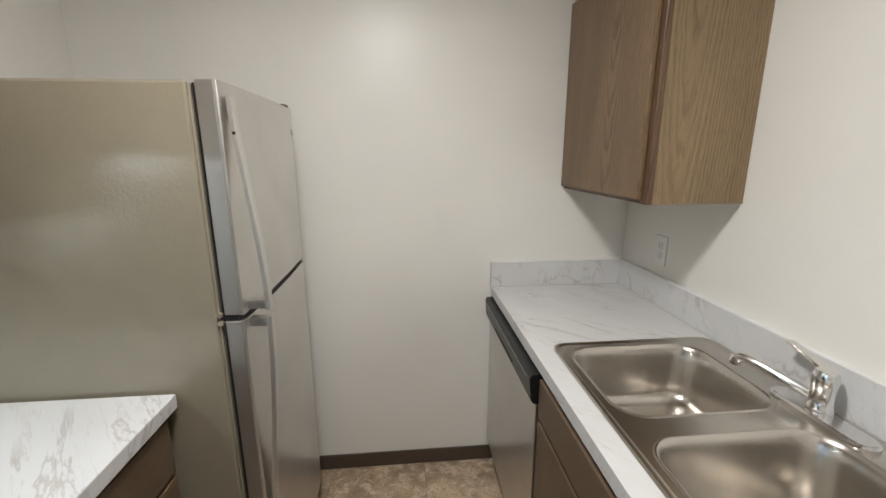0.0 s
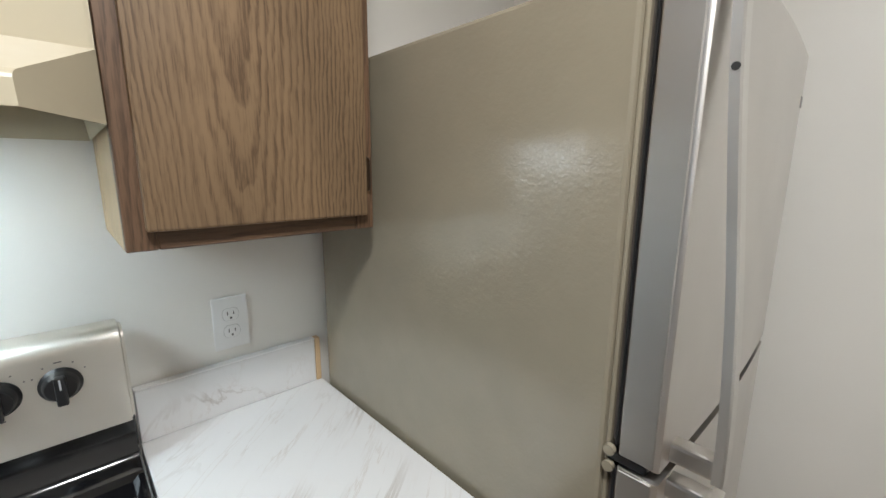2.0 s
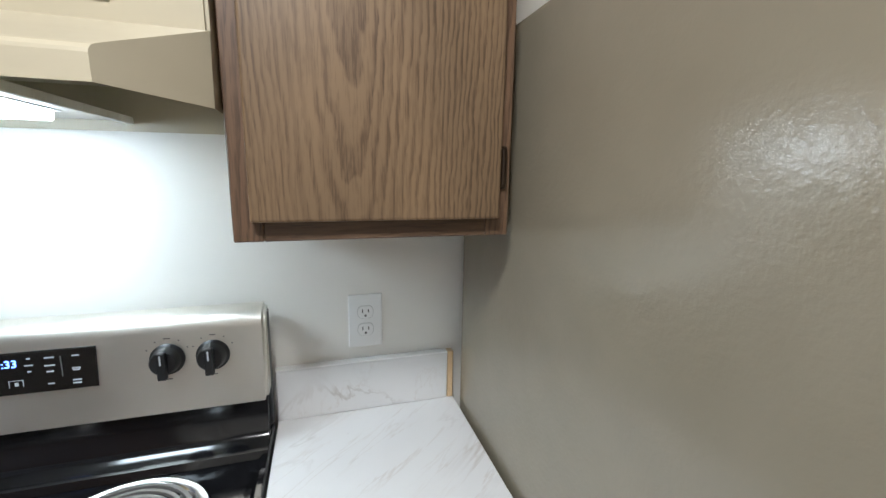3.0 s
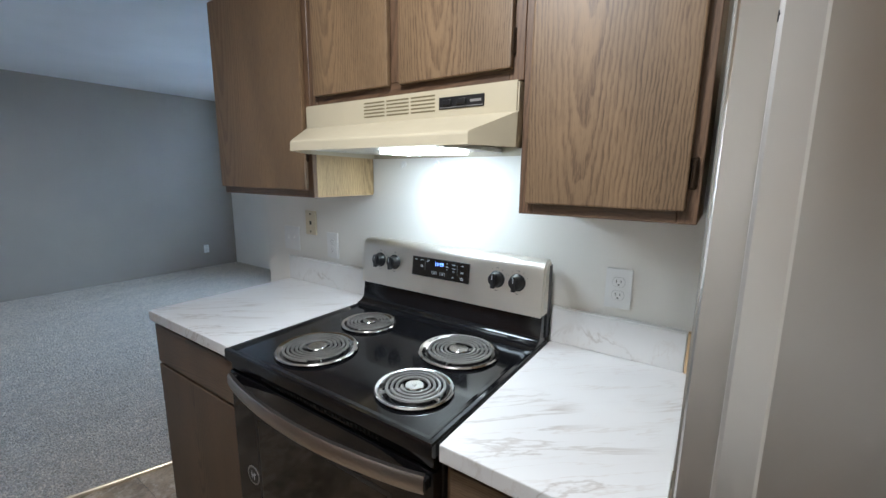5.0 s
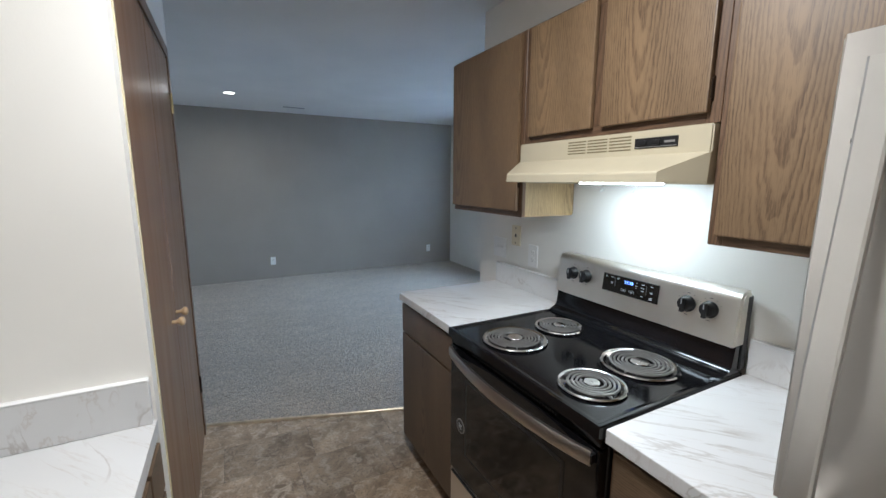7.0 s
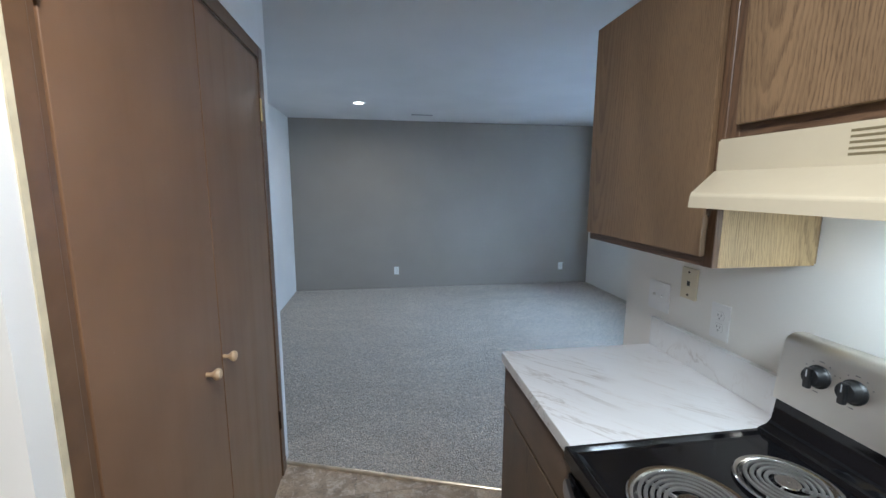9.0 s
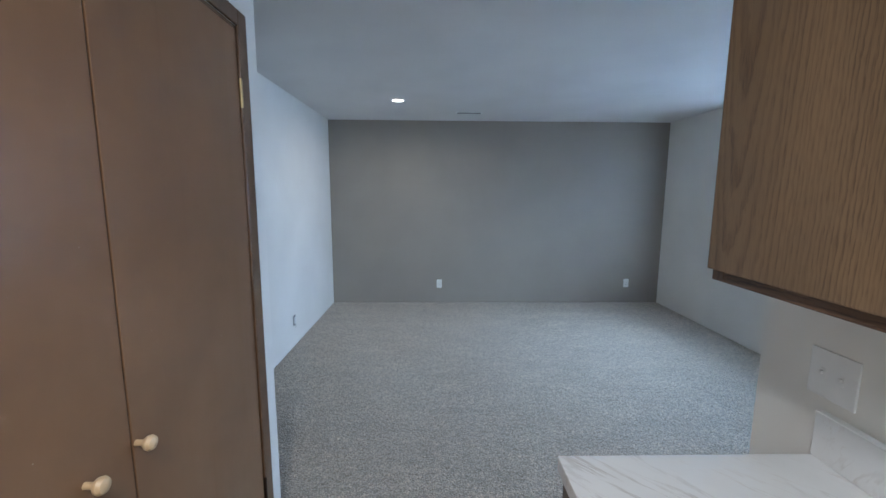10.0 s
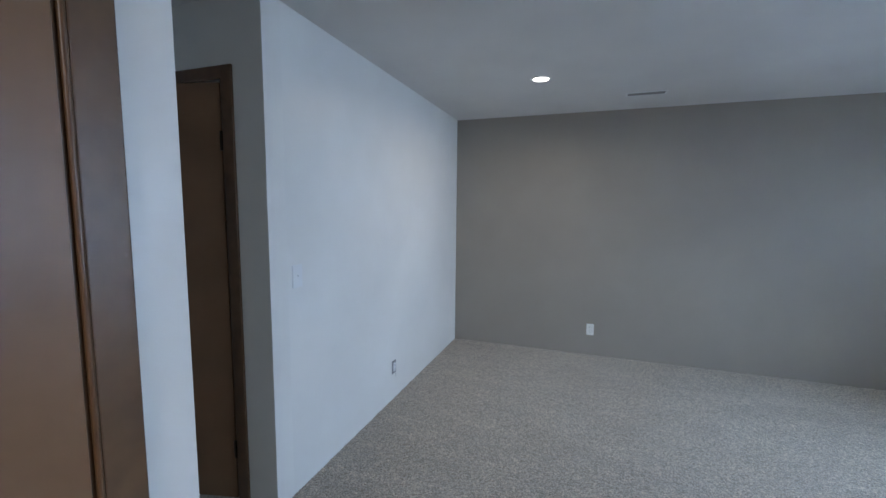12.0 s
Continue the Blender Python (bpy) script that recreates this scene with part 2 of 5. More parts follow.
FILTER = plain("greasy_filter_mesh", (0.66, 0.64, 0.58), 0.45, 0.15, 0.8, 500, 0.2)


# ---- building helpers ----
WORLD = {}


def bm_box(lo, hi, bevel=0.0, seg=1, bm=None):
    """A box, with all its edges rounded by bevel."""
    bm = bm or bmesh.new()
    lo, hi = Vector(lo), Vector(hi)
    made = bmesh.ops.create_cube(bm, size=1.0, matrix=Matrix.LocRotScale((lo + hi) / 2, None, hi - lo))
    if bevel:
        edges = list({e for v in made["verts"] for e in v.link_edges})
        bmesh.ops.bevel(bm, geom=edges, offset=bevel, segments=seg, affect="EDGES", profile=0.6)
    return bm


def bm_cyl(a, b, r, r2=None, n=20, bm=None):
    """A closed cylinder or cone from a to b."""
    bm = bm or bmesh.new()
    a, b = Vector(a), Vector(b)
    q = (b - a).to_track_quat("Z", "Y")
    bmesh.ops.create_cone(bm, cap_ends=True, segments=n, radius1=r, radius2=r if r2 is None else r2, depth=(b - a).length, matrix=Matrix.LocRotScale((a + b) / 2, q, None))
    return bm


def bm_lathe(profile, n=32, m=Matrix(), bm=None):
    """Turn a profile of (radius, height) round z."""
    bm = bm or bmesh.new()
    rings = []
    for r, h in profile:
        rings.append([bm.verts.new(m @ Vector((r * math.cos(2 * math.pi * k / n), r * math.sin(2 * math.pi * k / n), h))) for k in range(n)] if r > 1e-6 else [bm.verts.new(m @ Vector((0, 0, h)))])
    for p, q in zip(rings, rings[1:]):
        for k in range(n):
            j = (k + 1) % n
            f = [p[k % len(p)], p[j % len(p)], q[j % len(q)], q[k % len(q)]]
            f = [v for i, v in enumerate(f) if v not in f[:i]]
            if len(f) > 2:
                bm.faces.new(f)
    bmesh.ops.recalc_face_normals(bm, faces=bm.faces)
    return bm


def bm_sweep(points, section, bm=None, up=(0, 0, 1), caps=True, closed=False):
    """Carry a flat section of (side, up) along a line of points."""
    bm = bm or bmesh.new()
    pts = [Vector(p) for p in points]
    rings = []
    for i, p in enumerate(pts):
        if closed:
            d = (pts[(i + 1) % len(pts)] - pts[i - 1]).normalized()
        else:
            d = (pts[min(i + 1, len(pts) - 1)] - pts[max(i - 1, 0)]).normalized()
        side = d.cross(Vector(up)).normalized()
        top = side.cross(d)
        rings.append([bm.verts.new(p + side * s + top * t) for s, t in section])
    n = len(section)
    pairs = list(zip(rings, rings[1:])) + ([(rings[-1], rings[0])] if closed else [])
    for p, q in pairs:
        for k in range(n):
            bm.faces.new([p[k], p[(k + 1) % n], q[(k + 1) % n], q[k]])
    if caps and not closed:
        bm.faces.new(rings[0]), bm.faces.new(rings[-1])
    bmesh.ops.recalc_face_normals(bm, faces=bm.faces)
    return bm


def bm_prism(outline, axis, a, b, bm=None):
    """A flat outline of (u, v) drawn out along an axis from a to b."""
    bm = bm or bmesh.new()
    def at(u, v, w):
        return {"x": (w, u, v), "y": (u, w, v), "z": (u, v, w)}[axis]
    p = [bm.verts.new(at(u, v, a)) for u, v in outline]
    q = [bm.verts.new(at(u, v, b)) for u, v in outline]
    for k in range(len(p)):
        j = (k + 1) % len(p)
        bm.faces.new([p[k], p[j], q[j], q[k]])
    bm.faces.new(p), bm.faces.new(q)
    bmesh.ops.recalc_face_normals(bm, faces=bm.faces)
    return bm


def disc(r, n=10):
    return [(r * math.cos(2 * math.pi * k / n), r * math.sin(2 * math.pi * k / n)) for k in range(n)]


def link_mesh(name, bm, material, origin, smooth):
    if smooth:
        for f in bm.faces:
            f.smooth = True
        for e in bm.edges:
            if len(e.link_faces) == 2 and e.calc_face_angle(0) > radians(38):
                e.smooth = False
    me = bpy.data.meshes.new(name)
    bmesh.ops.translate(bm, verts=bm.verts, vec=-origin)
    bm.to_mesh(me)
    bm.free()
    me.materials.append(material)
    return new(name, me)


def middle(bm):
    lo = Vector([min(v.co[k] for v in bm.verts) for k in range(3)])
    hi = Vector([max(v.co[k] for v in bm.verts) for k in range(3)])
    return (lo + hi) / 2


def part(name, bm, material, parent, label="", smooth=False):
    """Link a bmesh as one mesh under a thing or a part."""
    at = middle(bm)
    ob = link_mesh(name, bm, material, at, smooth)
    ob.parent = parent
    ob.location = at - WORLD[parent.name]
    WORLD[ob.name] = at
    return tagged(ob, label)


def thing(name, base, label, category, group="", kind=""):
    ob = new(name)
    ob.empty_display_size = 0.05
    ob.location = base
    WORLD[ob.name] = Vector(base)
    return tagged(ob, label, category, group, kind)


def solid(name, bm, material, label, category, group="", kind="", smooth=False):
    """A thing that is one mesh."""
    at = middle(bm)
    ob = link_mesh(name, bm, material, at, smooth)
    ob.location = at
    WORLD[ob.name] = at
    return tagged(ob, label, category, group, kind)


def wall(name, boxes, material, label):
    """A wall of butted blocks, in one mesh."""
    bm = bmesh.new()
    for lo, hi in boxes:
        bm_box(lo, hi, bm=bm)
    return solid(name, bm, material, label, "wall", kind="structure")


# ---- the shell ----
YN, XE, XC = 1.160, 2.215, 1.636            # north wall, east wall, closet front
Y_CN, Y_CS = -0.54, -2.147                  # closet's north and south faces
Y_W = -1.54                                # end of the kitchen's west wall
XLW, XLE, YS = -2.205, 2.333, -5.966         # living room's west, east and south walls
Y_H = -3.105                               # south side of the hall
WIN = (-4.80, -1.80, 0.875, 2.075)          # window opening
DOOR_Y = (-0.705, -1.985, 2.115)            # closet opening
HALL_DOOR = (2.57, 3.29, 2.10)
wall("wall_north", [((-0.12, YN, 0), (XE + 0.12, YN + 0.12, H))], WALL, "warm white painted kitchen end wall")
wall("wall_west_kitchen", [((-0.12, Y_W, 0), (0, YN, H))], WALL, "warm white painted kitchen wall behind the range")
wall("wall_east_kitchen", [((XE, Y_CN, 0), (XE + 0.12, YN, H))], WALL, "warm white painted wall behind the sink")
wall("wall_closet_north", [((1.600, -0.605, 0), (XE, Y_CN, H))], WALL, "white painted closet wall at the counter's end")
wall("wall_closet_jamb", [((XC, DOOR_Y[0], 0), (XC + 0.10, -0.605, H))], WALL, "white painted strip of wall beside the closet doors")
wall("wall_closet_header", [((XC, DOOR_Y[1], DOOR_Y[2]), (XC + 0.10, DOOR_Y[0], H))], WALL, "white painted wall above the closet doors")
wall("wall_closet_end", [((XC, Y_CS + 0.10, 0), (XC + 0.10, DOOR_Y[1], H))], WALL, "white painted wall end beside the hall opening")
wall("wall_hall_north", [((XC, Y_CS, 0), (4.4, Y_CS + 0.10, H))], WALL, "white painted hall wall behind the closet")
wall("wall_closet_east", [((XE, Y_CS + 0.1, 0), (XE + 0.12, Y_CN, H))], WALL, "white painted back wall of the closet")
wall("wall_hall_south", [((XLE, Y_H - 0.12, 0), (HALL_DOOR[0], Y_H, H)), ((HALL_DOOR[0], Y_H - 0.12, HALL_DOOR[2]), (HALL_DOOR[1], Y_H, H)), ((HALL_DOOR[1], Y_H - 0.12, 0), (4.4, Y_H, H))], WALL, "white painted hall wall with a doorway")
wall("wall_hall_east", [((4.4, Y_H - 0.12, 0), (4.52, Y_CS + 0.10, H))], WALL, "white painted end wall of the hall")
wall("wall_living_east", [((XLE, YS, 0), (XLE + 0.12, Y_H - 0.12, H))], WALL, "white painted living room side wall")
wall("wall_living_south", [((XLW - 0.12, YS - 0.12, 0), (XLE + 0.12, YS, H))], GREY, "grey painted accent wall of the living room")
WEST_WALL = (XLW - 0.12, XLW)
wall("wall_living_north", [((XLW - 0.12, Y_W, 0), (-0.12, Y_W + 0.12, H))], WALL, "white painted living room end wall")
wall("wall_bedroom", [((XLE + 0.12, -4.6, 0), (4.4, -4.48, H)), ((4.4, -4.6, 0), (4.52, Y_H - 0.12, H))], WALL, "white painted walls of the room behind the hall door")
solid("ceiling", bm_box((XLW - 0.12, YS - 0.12, H), (4.52, YN + 0.12, H + 0.12)), CEIL, "white textured ceiling", "ceiling", kind="structure")
solid("ground_slab", bm_box((XLW - 0.12, YS - 0.12, -0.15), (4.52, YN + 0.12, -0.02)), METAL_GREY, "concrete slab under the floors", "floor", kind="structure")
EDGE_A, EDGE_B = Vector((0.0, -1.545, 0)), Vector((1.636, -2.090, 0))   # the slanting seam of carpet and vinyl


# ---- west side of the kitchen: wall cabinets ----
Z0, Z1, FACE = 1.348, 2.095, 0.303          # bottom, top and frame face of the wall cabinets


def slab_door(parent, lo, hi, material=None, label=""):
    """An overlay door with eased edges."""
    return part("door", bm_box(lo, hi, 0.004, 2), material or OAK, parent, label)


def exposed_hinge(parent, x, y, z, face=1):
    """A small dark wrap hinge on the edge of an overlay door."""
    bm = bm_box((min(x, x + face * 0.006), y - 0.004, z - 0.030), (max(x, x + face * 0.006), y + 0.010, z + 0.030), 0.002)
    bm_cyl((x + face * 0.006, y + 0.004, z - 0.024), (x + face * 0.006, y + 0.004, z + 0.024), 0.005, n=10, bm=bm)
    return part("hinge", bm, BRASS_DARK, parent, "small dark bronze hinge", True)


BRASS_DARK = plain("dark_bronze", (0.05, 0.032, 0.02), 0.4, 0.7, spots=0.3)


def wall_cabinet(y0, y1, z0, doors, label, veneer=None, lit_north=False, lit_south=False):
    c = thing("wall_cabinet", (0, (y0 + y1) / 2, z0), label, "cabinet", "oak wall cabinets over the range")
    part("back", bm_box((0.001, y0 + 0.006, z0 + 0.004), (0.012, y1 - 0.006, Z1 - 0.003)), OAK_SIDE, c)
    part("bottom", bm_box((0.012, y0 + 0.010, z0 + 0.012), (FACE - 0.018, y1 - 0.010, z0 + 0.026)), OAK_SIDE, c)
    part("top", bm_box((0.012, y0 + 0.010, Z1 - 0.016), (FACE - 0.018, y1 - 0.010, Z1 - 0.003)), OAK_SIDE, c)
    # sides facing the hood take the oak with lamplight in its colour
    part("side_panel", bm_box((0.012, y0 + 0.001, z0), (FACE - 0.018, y0 + 0.010, Z1)), OAK_END_LIT if lit_south else OAK_SIDE, c, "oak end panel with hood light in its colour" if lit_south else "")
    part("side_panel", bm_box((0.012, y1 - 0.010, z0), (FACE - 0.018, y1 - 0.001, Z1)), OAK_END_LIT if lit_north else OAK_SIDE, c, "oak end panel with hood light in its colour" if lit_north else "")
    w = 0.036
    part("stile", bm_box((FACE - 0.018, y0 + 0.0005, z0), (FACE, y0 + w, Z1), 0.0015), OAK_FRAME, c)
    part("stile", bm_box((FACE - 0.018, y1 - w, z0), (FACE, y1 - 0.0005, Z1), 0.0015), OAK_FRAME, c)
    part("rail", bm_box((FACE - 0.018, y0 + w, z0), (FACE - 0.0005, y1 - w, z0 + 0.036), 0.0015), OAK_FRAME_H, c)
    part("rail", bm_box((FACE - 0.018, y0 + w, Z1 - 0.036), (FACE - 0.0005, y1 - w, Z1), 0.0015), OAK_FRAME_H, c)
    if len(doors) > 1:
        m = (doors[0][1] + doors[1][0]) / 2
        part("stile", bm_box((FACE - 0.018, m - 0.035, z0 + 0.036), (FACE - 0.0008, m + 0.035, Z1 - 0.036), 0.0015), OAK_FRAME, c)
    for a, b in doors:
        slab_door(c, (FACE + 0.001, a, z0 + 0.026), (FACE + 0.018, b, Z1 - 0.012), veneer)
    return c


w1 = wall_cabinet(0.0, 0.372, 1.342, [(0.023, 0.350)], "brown oak wall cabinet with one slab door beside the refrigerator", lit_south=True)
exposed_hinge(w1, FACE, 0.354, 1.44)
w2 = wall_cabinet(-0.765, 0.0, 1.650, [(-0.725, -0.404), (-0.364, -0.027)], "low brown oak two-door wall cabinet above the range hood")
exposed_hinge(w2, FACE, -0.032, 1.735)
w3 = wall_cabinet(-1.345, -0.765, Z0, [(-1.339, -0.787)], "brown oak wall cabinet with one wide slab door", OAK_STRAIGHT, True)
exposed_hinge(w3, FACE, -0.793, 1.50)

# ---- range hood ----
# darkened almond: the shade of the shallow vent slots as a colour
SLOT_TAN = plain("shaded_almond_slot", (0.16, 0.13, 0.07), 0.6)
HF = 0.325
hood = thing("range_hood", (0, -0.381, 1.49), "almond enamelled under-cabinet range hood with its lamp on", "range hood")
bm = bm_prism([(0.004, 1.648), (HF, 1.648), (HF, 1.578), (0.004, 1.578)], "y", -0.762, -0.002)
bmesh.ops.bevel(bm, geom=[e for e in bm.edges if not all(v.co.z < 1.58 for v in e.verts)], offset=0.004, segments=2, affect="EDGES")
part("upper_body", bm, ALMOND, hood)
bm = bmesh.new()
# the canopy flares forwards from the body and its front is narrower than its back
top = [bm.verts.new(p) for p in ((0.004, -0.762, 1.578), (HF, -0.762, 1.578), (HF, -0.002, 1.578), (0.004, -0.002, 1.578))]
lip = [top[0], top[1], bm.verts.new((0.436, -0.697, 1.528)), bm.verts.new((0.436, -0.068, 1.528)), top[2], top[3]]
low = [bm.verts.new(p) for p in ((0.004, -0.762, 1.490), (0.330, -0.762, 1.496), (0.438, -0.698, 1.499), (0.438, -0.067, 1.499), (0.330, -0.002, 1.497), (0.004, -0.002, 1.494))]
inn = [bm.verts.new((min(x, 0.338) * 0.975 + 0.004, -0.382 + (y + 0.382) * 0.978, 1.564)) for x, y, z in [v.co for v in low]]
bm.faces.new([top[1], top[2], lip[3], lip[2]])
for k in range(6):
    j = (k + 1) % 6
    bm.faces.new([lip[k], lip[j], low[j], low[k]])
    bm.faces.new([low[k], low[j], inn[j], inn[k]])
bm.faces.new(inn)
bmesh.ops.recalc_face_normals(bm, faces=bm.faces)
soft = [e for e in bm.edges if all(v in lip[2:4] for v in e.verts)]
bmesh.ops.bevel(bm, geom=soft, offset=0.006, segments=3, affect="EDGES", profile=0.5)
part("canopy", bm, ALMOND, hood)
for g in range(3):
    for k in range(5):
        y0 = -0.492 + g * 0.088
        z = 1.594 + k * 0.0095
        part("vent_slot", bm_box((HF - 0.002, y0, z), (HF + 0.0006, y0 + 0.080, z + 0.0042)), SLOT_TAN, hood)
panel = part("control_panel", bm_box((HF - 0.001, -0.222, 1.597), (HF + 0.003, -0.090, 1.626), 0.001), BLACK, hood, "dark brown switch panel")
for y in (-0.195, -0.152):
    part("rocker_switch", bm_box((HF + 0.003, y - 0.014, 1.605), (HF + 0.010, y + 0.014, 1.619), 0.003, 2), BLACK, panel)
part("name_bar", bm_box((HF + 0.0028, -0.128, 1.609), (HF + 0.0036, -0.098, 1.615)), METAL_GREY, panel)
part("trim_line", bm_box((HF + 0.0028, -0.219, 1.5995), (HF + 0.0036, -0.093, 1.6015)), METAL_GREY, panel)
part("filter", bm_box((0.03, -0.700, 1.508), (0.385, -0.205, 1.512), 0.001), FILTER, hood, "greasy aluminium mesh filter")
for y in (-0.708, -0.205):
    part("filter_frame", bm_box((0.008, y, 1.5045), (0.428, y + 0.010, 1.5165), 0.001), FILTER, hood)
part("lamp_lens", bm_box((0.150, -0.470, 1.4925), (0.286, -0.235, 1.5078), 0.004, 2), HOOD_GLOW, hood, "glowing white plastic lamp lens")
part("lens_rim", bm_box((0.144, -0.476, 1.5055), (0.292, -0.229, 1.5079), 0.001), WHITE, hood)
for y in (-0.611, -0.458):
    hk = thing("adhesive_hook", (0.0, y, 1.455), "small clear adhesive hook stuck on the wall below the hood", "hook", "hooks under the hood")
    part("pad", bm_cyl((0.0005, y, 1.470), (0.004, y, 1.470), 0.012, n=20), WHITE, hk, "", True)
    part("peg", bm_sweep([(0.004, y, 1.468), (0.010, y, 1.464), (0.013, y, 1.458), (0.015, y, 1.463)], disc(0.003, 8)), WHITE, hk, "", True)


# ---- counters ----
def counter_board(x0, x1, y0, y1, holes=()):
    """A laminate board with an eased front, in blocks round its cut-out."""
    if not holes:
        return bm_box((x0, y0, 0.876), (x1, y1, 0.914), 0.003, 2)
    hx0, hx1, hy0, hy1 = holes
    return sheet([x0, hx0, hx1, x1], [y0, hy0, hy1, y1], {(1, 1)}, 0.876, 0.914)


def sheet(xs, ys, gaps, z0, z1):
    """One flat board on a grid of lines, with some of its cells cut through."""
    bm = bmesh.new()
    cell = lambda i, j: 0 <= i < len(xs) - 1 and 0 <= j < len(ys) - 1 and (i, j) not in gaps
    grid = [{(i, j): bm.verts.new((x, y, z)) for i, x in enumerate(xs) for j, y in enumerate(ys)} for z in (z0, z1)]
    for i in range(len(xs) - 1):
        for j in range(len(ys) - 1):
            if not cell(i, j):
                continue
            q = [(i, j), (i + 1, j), (i + 1, j + 1), (i, j + 1)]
            bm.faces.new([grid[1][k] for k in q])
            bm.faces.new([grid[0][k] for k in q[::-1]])
            for a, b, n in ((q[0], q[1], (i, j - 1)), (q[1], q[2], (i + 1, j)), (q[2], q[3], (i, j + 1)), (q[3], q[0], (i - 1, j))):
                if not cell(*n):
                    bm.faces.new([grid[0][a], grid[0][b], grid[1][b], grid[1][a]])
    bmesh.ops.recalc_face_normals(bm, faces=bm.faces)
    return bm


def backsplash(lo, hi):
    return bm_box(lo, hi, 0.002, 1)


CB = 1.026
for y0, y1, tip in ((0.003, 0.388, "beside the refrigerator"), (-1.342, -0.766, "at the end of the kitchen")):
    c = thing("countertop", (0.3, (y0 + y1) / 2, 0.876), "white marble-patterned laminate countertop " + tip, "countertop", "marble laminate counters")
    part("board", counter_board(0.001, 0.638, y0, y1), MARBLE, c)
    part("backsplash", backsplash((0.001, y0, 0.914), (0.020, y1 - (0.016 if y0 > 0 else 0), CB)), MARBLE, c)
    part("backsplash_cap", bm_box((0.001, y0, CB), (0.021, y1 - (0.016 if y0 > 0 else 0), CB + 0.003), 0.001), WHITE, c, "thin pale caulk line")
    if y0 > 0:
        part("end_filler", bm_box((0.001, y1 - 0.015, 0.914), (0.020, y1 - 0.002, CB + 0.002), 0.001), KNOB_WOOD, c, "raw tan board edge")


def base_cabinet(name, x_face, sign, y0, y1, fronts, label, depth=0.59, top=0.874):
    """A base cabinet; sign is the way its front faces along x. Fronts are (y0, y1, z0, z1, kind)."""
    back = x_face - sign * depth
    lo, hi = min(back, x_face - sign * 0.018), max(back, x_face - sign * 0.018)
    c = thing(name, ((lo + hi) / 2, (y0 + y1) / 2, 0), label, "cabinet", "oak base cabinets")
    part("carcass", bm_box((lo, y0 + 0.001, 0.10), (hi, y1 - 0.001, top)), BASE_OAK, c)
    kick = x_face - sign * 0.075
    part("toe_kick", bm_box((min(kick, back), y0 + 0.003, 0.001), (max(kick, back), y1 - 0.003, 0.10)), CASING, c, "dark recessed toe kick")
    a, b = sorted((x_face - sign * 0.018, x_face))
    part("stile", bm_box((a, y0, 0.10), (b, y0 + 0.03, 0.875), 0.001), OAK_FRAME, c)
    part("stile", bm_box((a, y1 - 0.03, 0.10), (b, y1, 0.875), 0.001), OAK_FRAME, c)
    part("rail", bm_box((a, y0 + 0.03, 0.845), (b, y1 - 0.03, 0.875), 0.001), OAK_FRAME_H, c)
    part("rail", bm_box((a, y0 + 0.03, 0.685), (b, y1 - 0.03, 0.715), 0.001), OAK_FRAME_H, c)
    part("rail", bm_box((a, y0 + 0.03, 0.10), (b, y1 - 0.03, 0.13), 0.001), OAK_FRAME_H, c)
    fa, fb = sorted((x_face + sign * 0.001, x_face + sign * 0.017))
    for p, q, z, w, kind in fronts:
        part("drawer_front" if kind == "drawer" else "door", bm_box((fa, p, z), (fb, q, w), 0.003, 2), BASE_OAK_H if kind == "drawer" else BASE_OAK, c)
    return c


base_cabinet("base_cabinet", 0.607, 1, 0.004, 0.382, [(0.020, 0.362, 0.712, 0.858, "drawer"), (0.020, 0.362, 0.115, 0.700, "door")], "narrow dark oak base cabinet with a drawer beside the refrigerator")
base_cabinet("base_cabinet", 0.607, 1, -1.338, -0.768, [(-1.336, -0.772, 0.706, 0.858, "drawer"), (-1.336, -0.772, 0.095, 0.696, "door")], "dark oak base cabinet with one drawer over one door")

# ---- the range ----
rg = thing("range", (0.32, -0.381, 0), "black and stainless electric coil range with its clock lit", "range")
RY0, RY1 = -0.7615, -0.0015
part("side_panel", bm_box((0.03, RY0, 0.06), (0.615, RY0 + 0.012, 0.885), 0.002), BLACK, rg)
part("side_panel", bm_box((0.03, RY1 - 0.012, 0.06), (0.615, RY1, 0.885), 0.002), BLACK, rg)
part("carcass", bm_box((0.03, RY0 + 0.012, 0.08), (0.600, RY1 - 0.012, 0.884)), BLACK, rg)
# cooktop pan: a raised rim round a sunk plate
bm = bmesh.new()
levels = [(0.0, 0.886), (0.0, 0.916), (0.003, 0.9195), (0.012, 0.9195), (0.020, 0.9130), (0.030, 0.9120)]
rings = []
for d, z in levels:
    a, b, c, e = 0.030 + d, 0.655 - d, RY0 + d, RY1 - d
    rings.append([bm.verts.new(p) for p in ((a, c, z), (b, c, z), (b, e, z), (a, e, z))])
for p, q in zip(rings, rings[1:]):
    for k in range(4):
        bm.faces.new([p[k], p[(k + 1) % 4], q[(k + 1) % 4], q[k]])
bm.faces.new(rings[-1]), bm.faces.new(rings[0][::-1])
bmesh.ops.recalc_face_normals(bm, faces=bm.faces)
cook = part("cooktop", bm, ENAMEL, rg, "glossy black enamelled cooktop")
part("back_step", bm_prism([(0.030, 0.913), (0.128, 0.913), (0.121, 0.924), (0.098, 0.932), (0.086, 0.945), (0.080, 0.985), (0.076, 1.012), (0.030, 1.012)], "y", RY0 + 0.004, RY1 - 0.004), ENAMEL, rg, "glossy black rear panel", True)


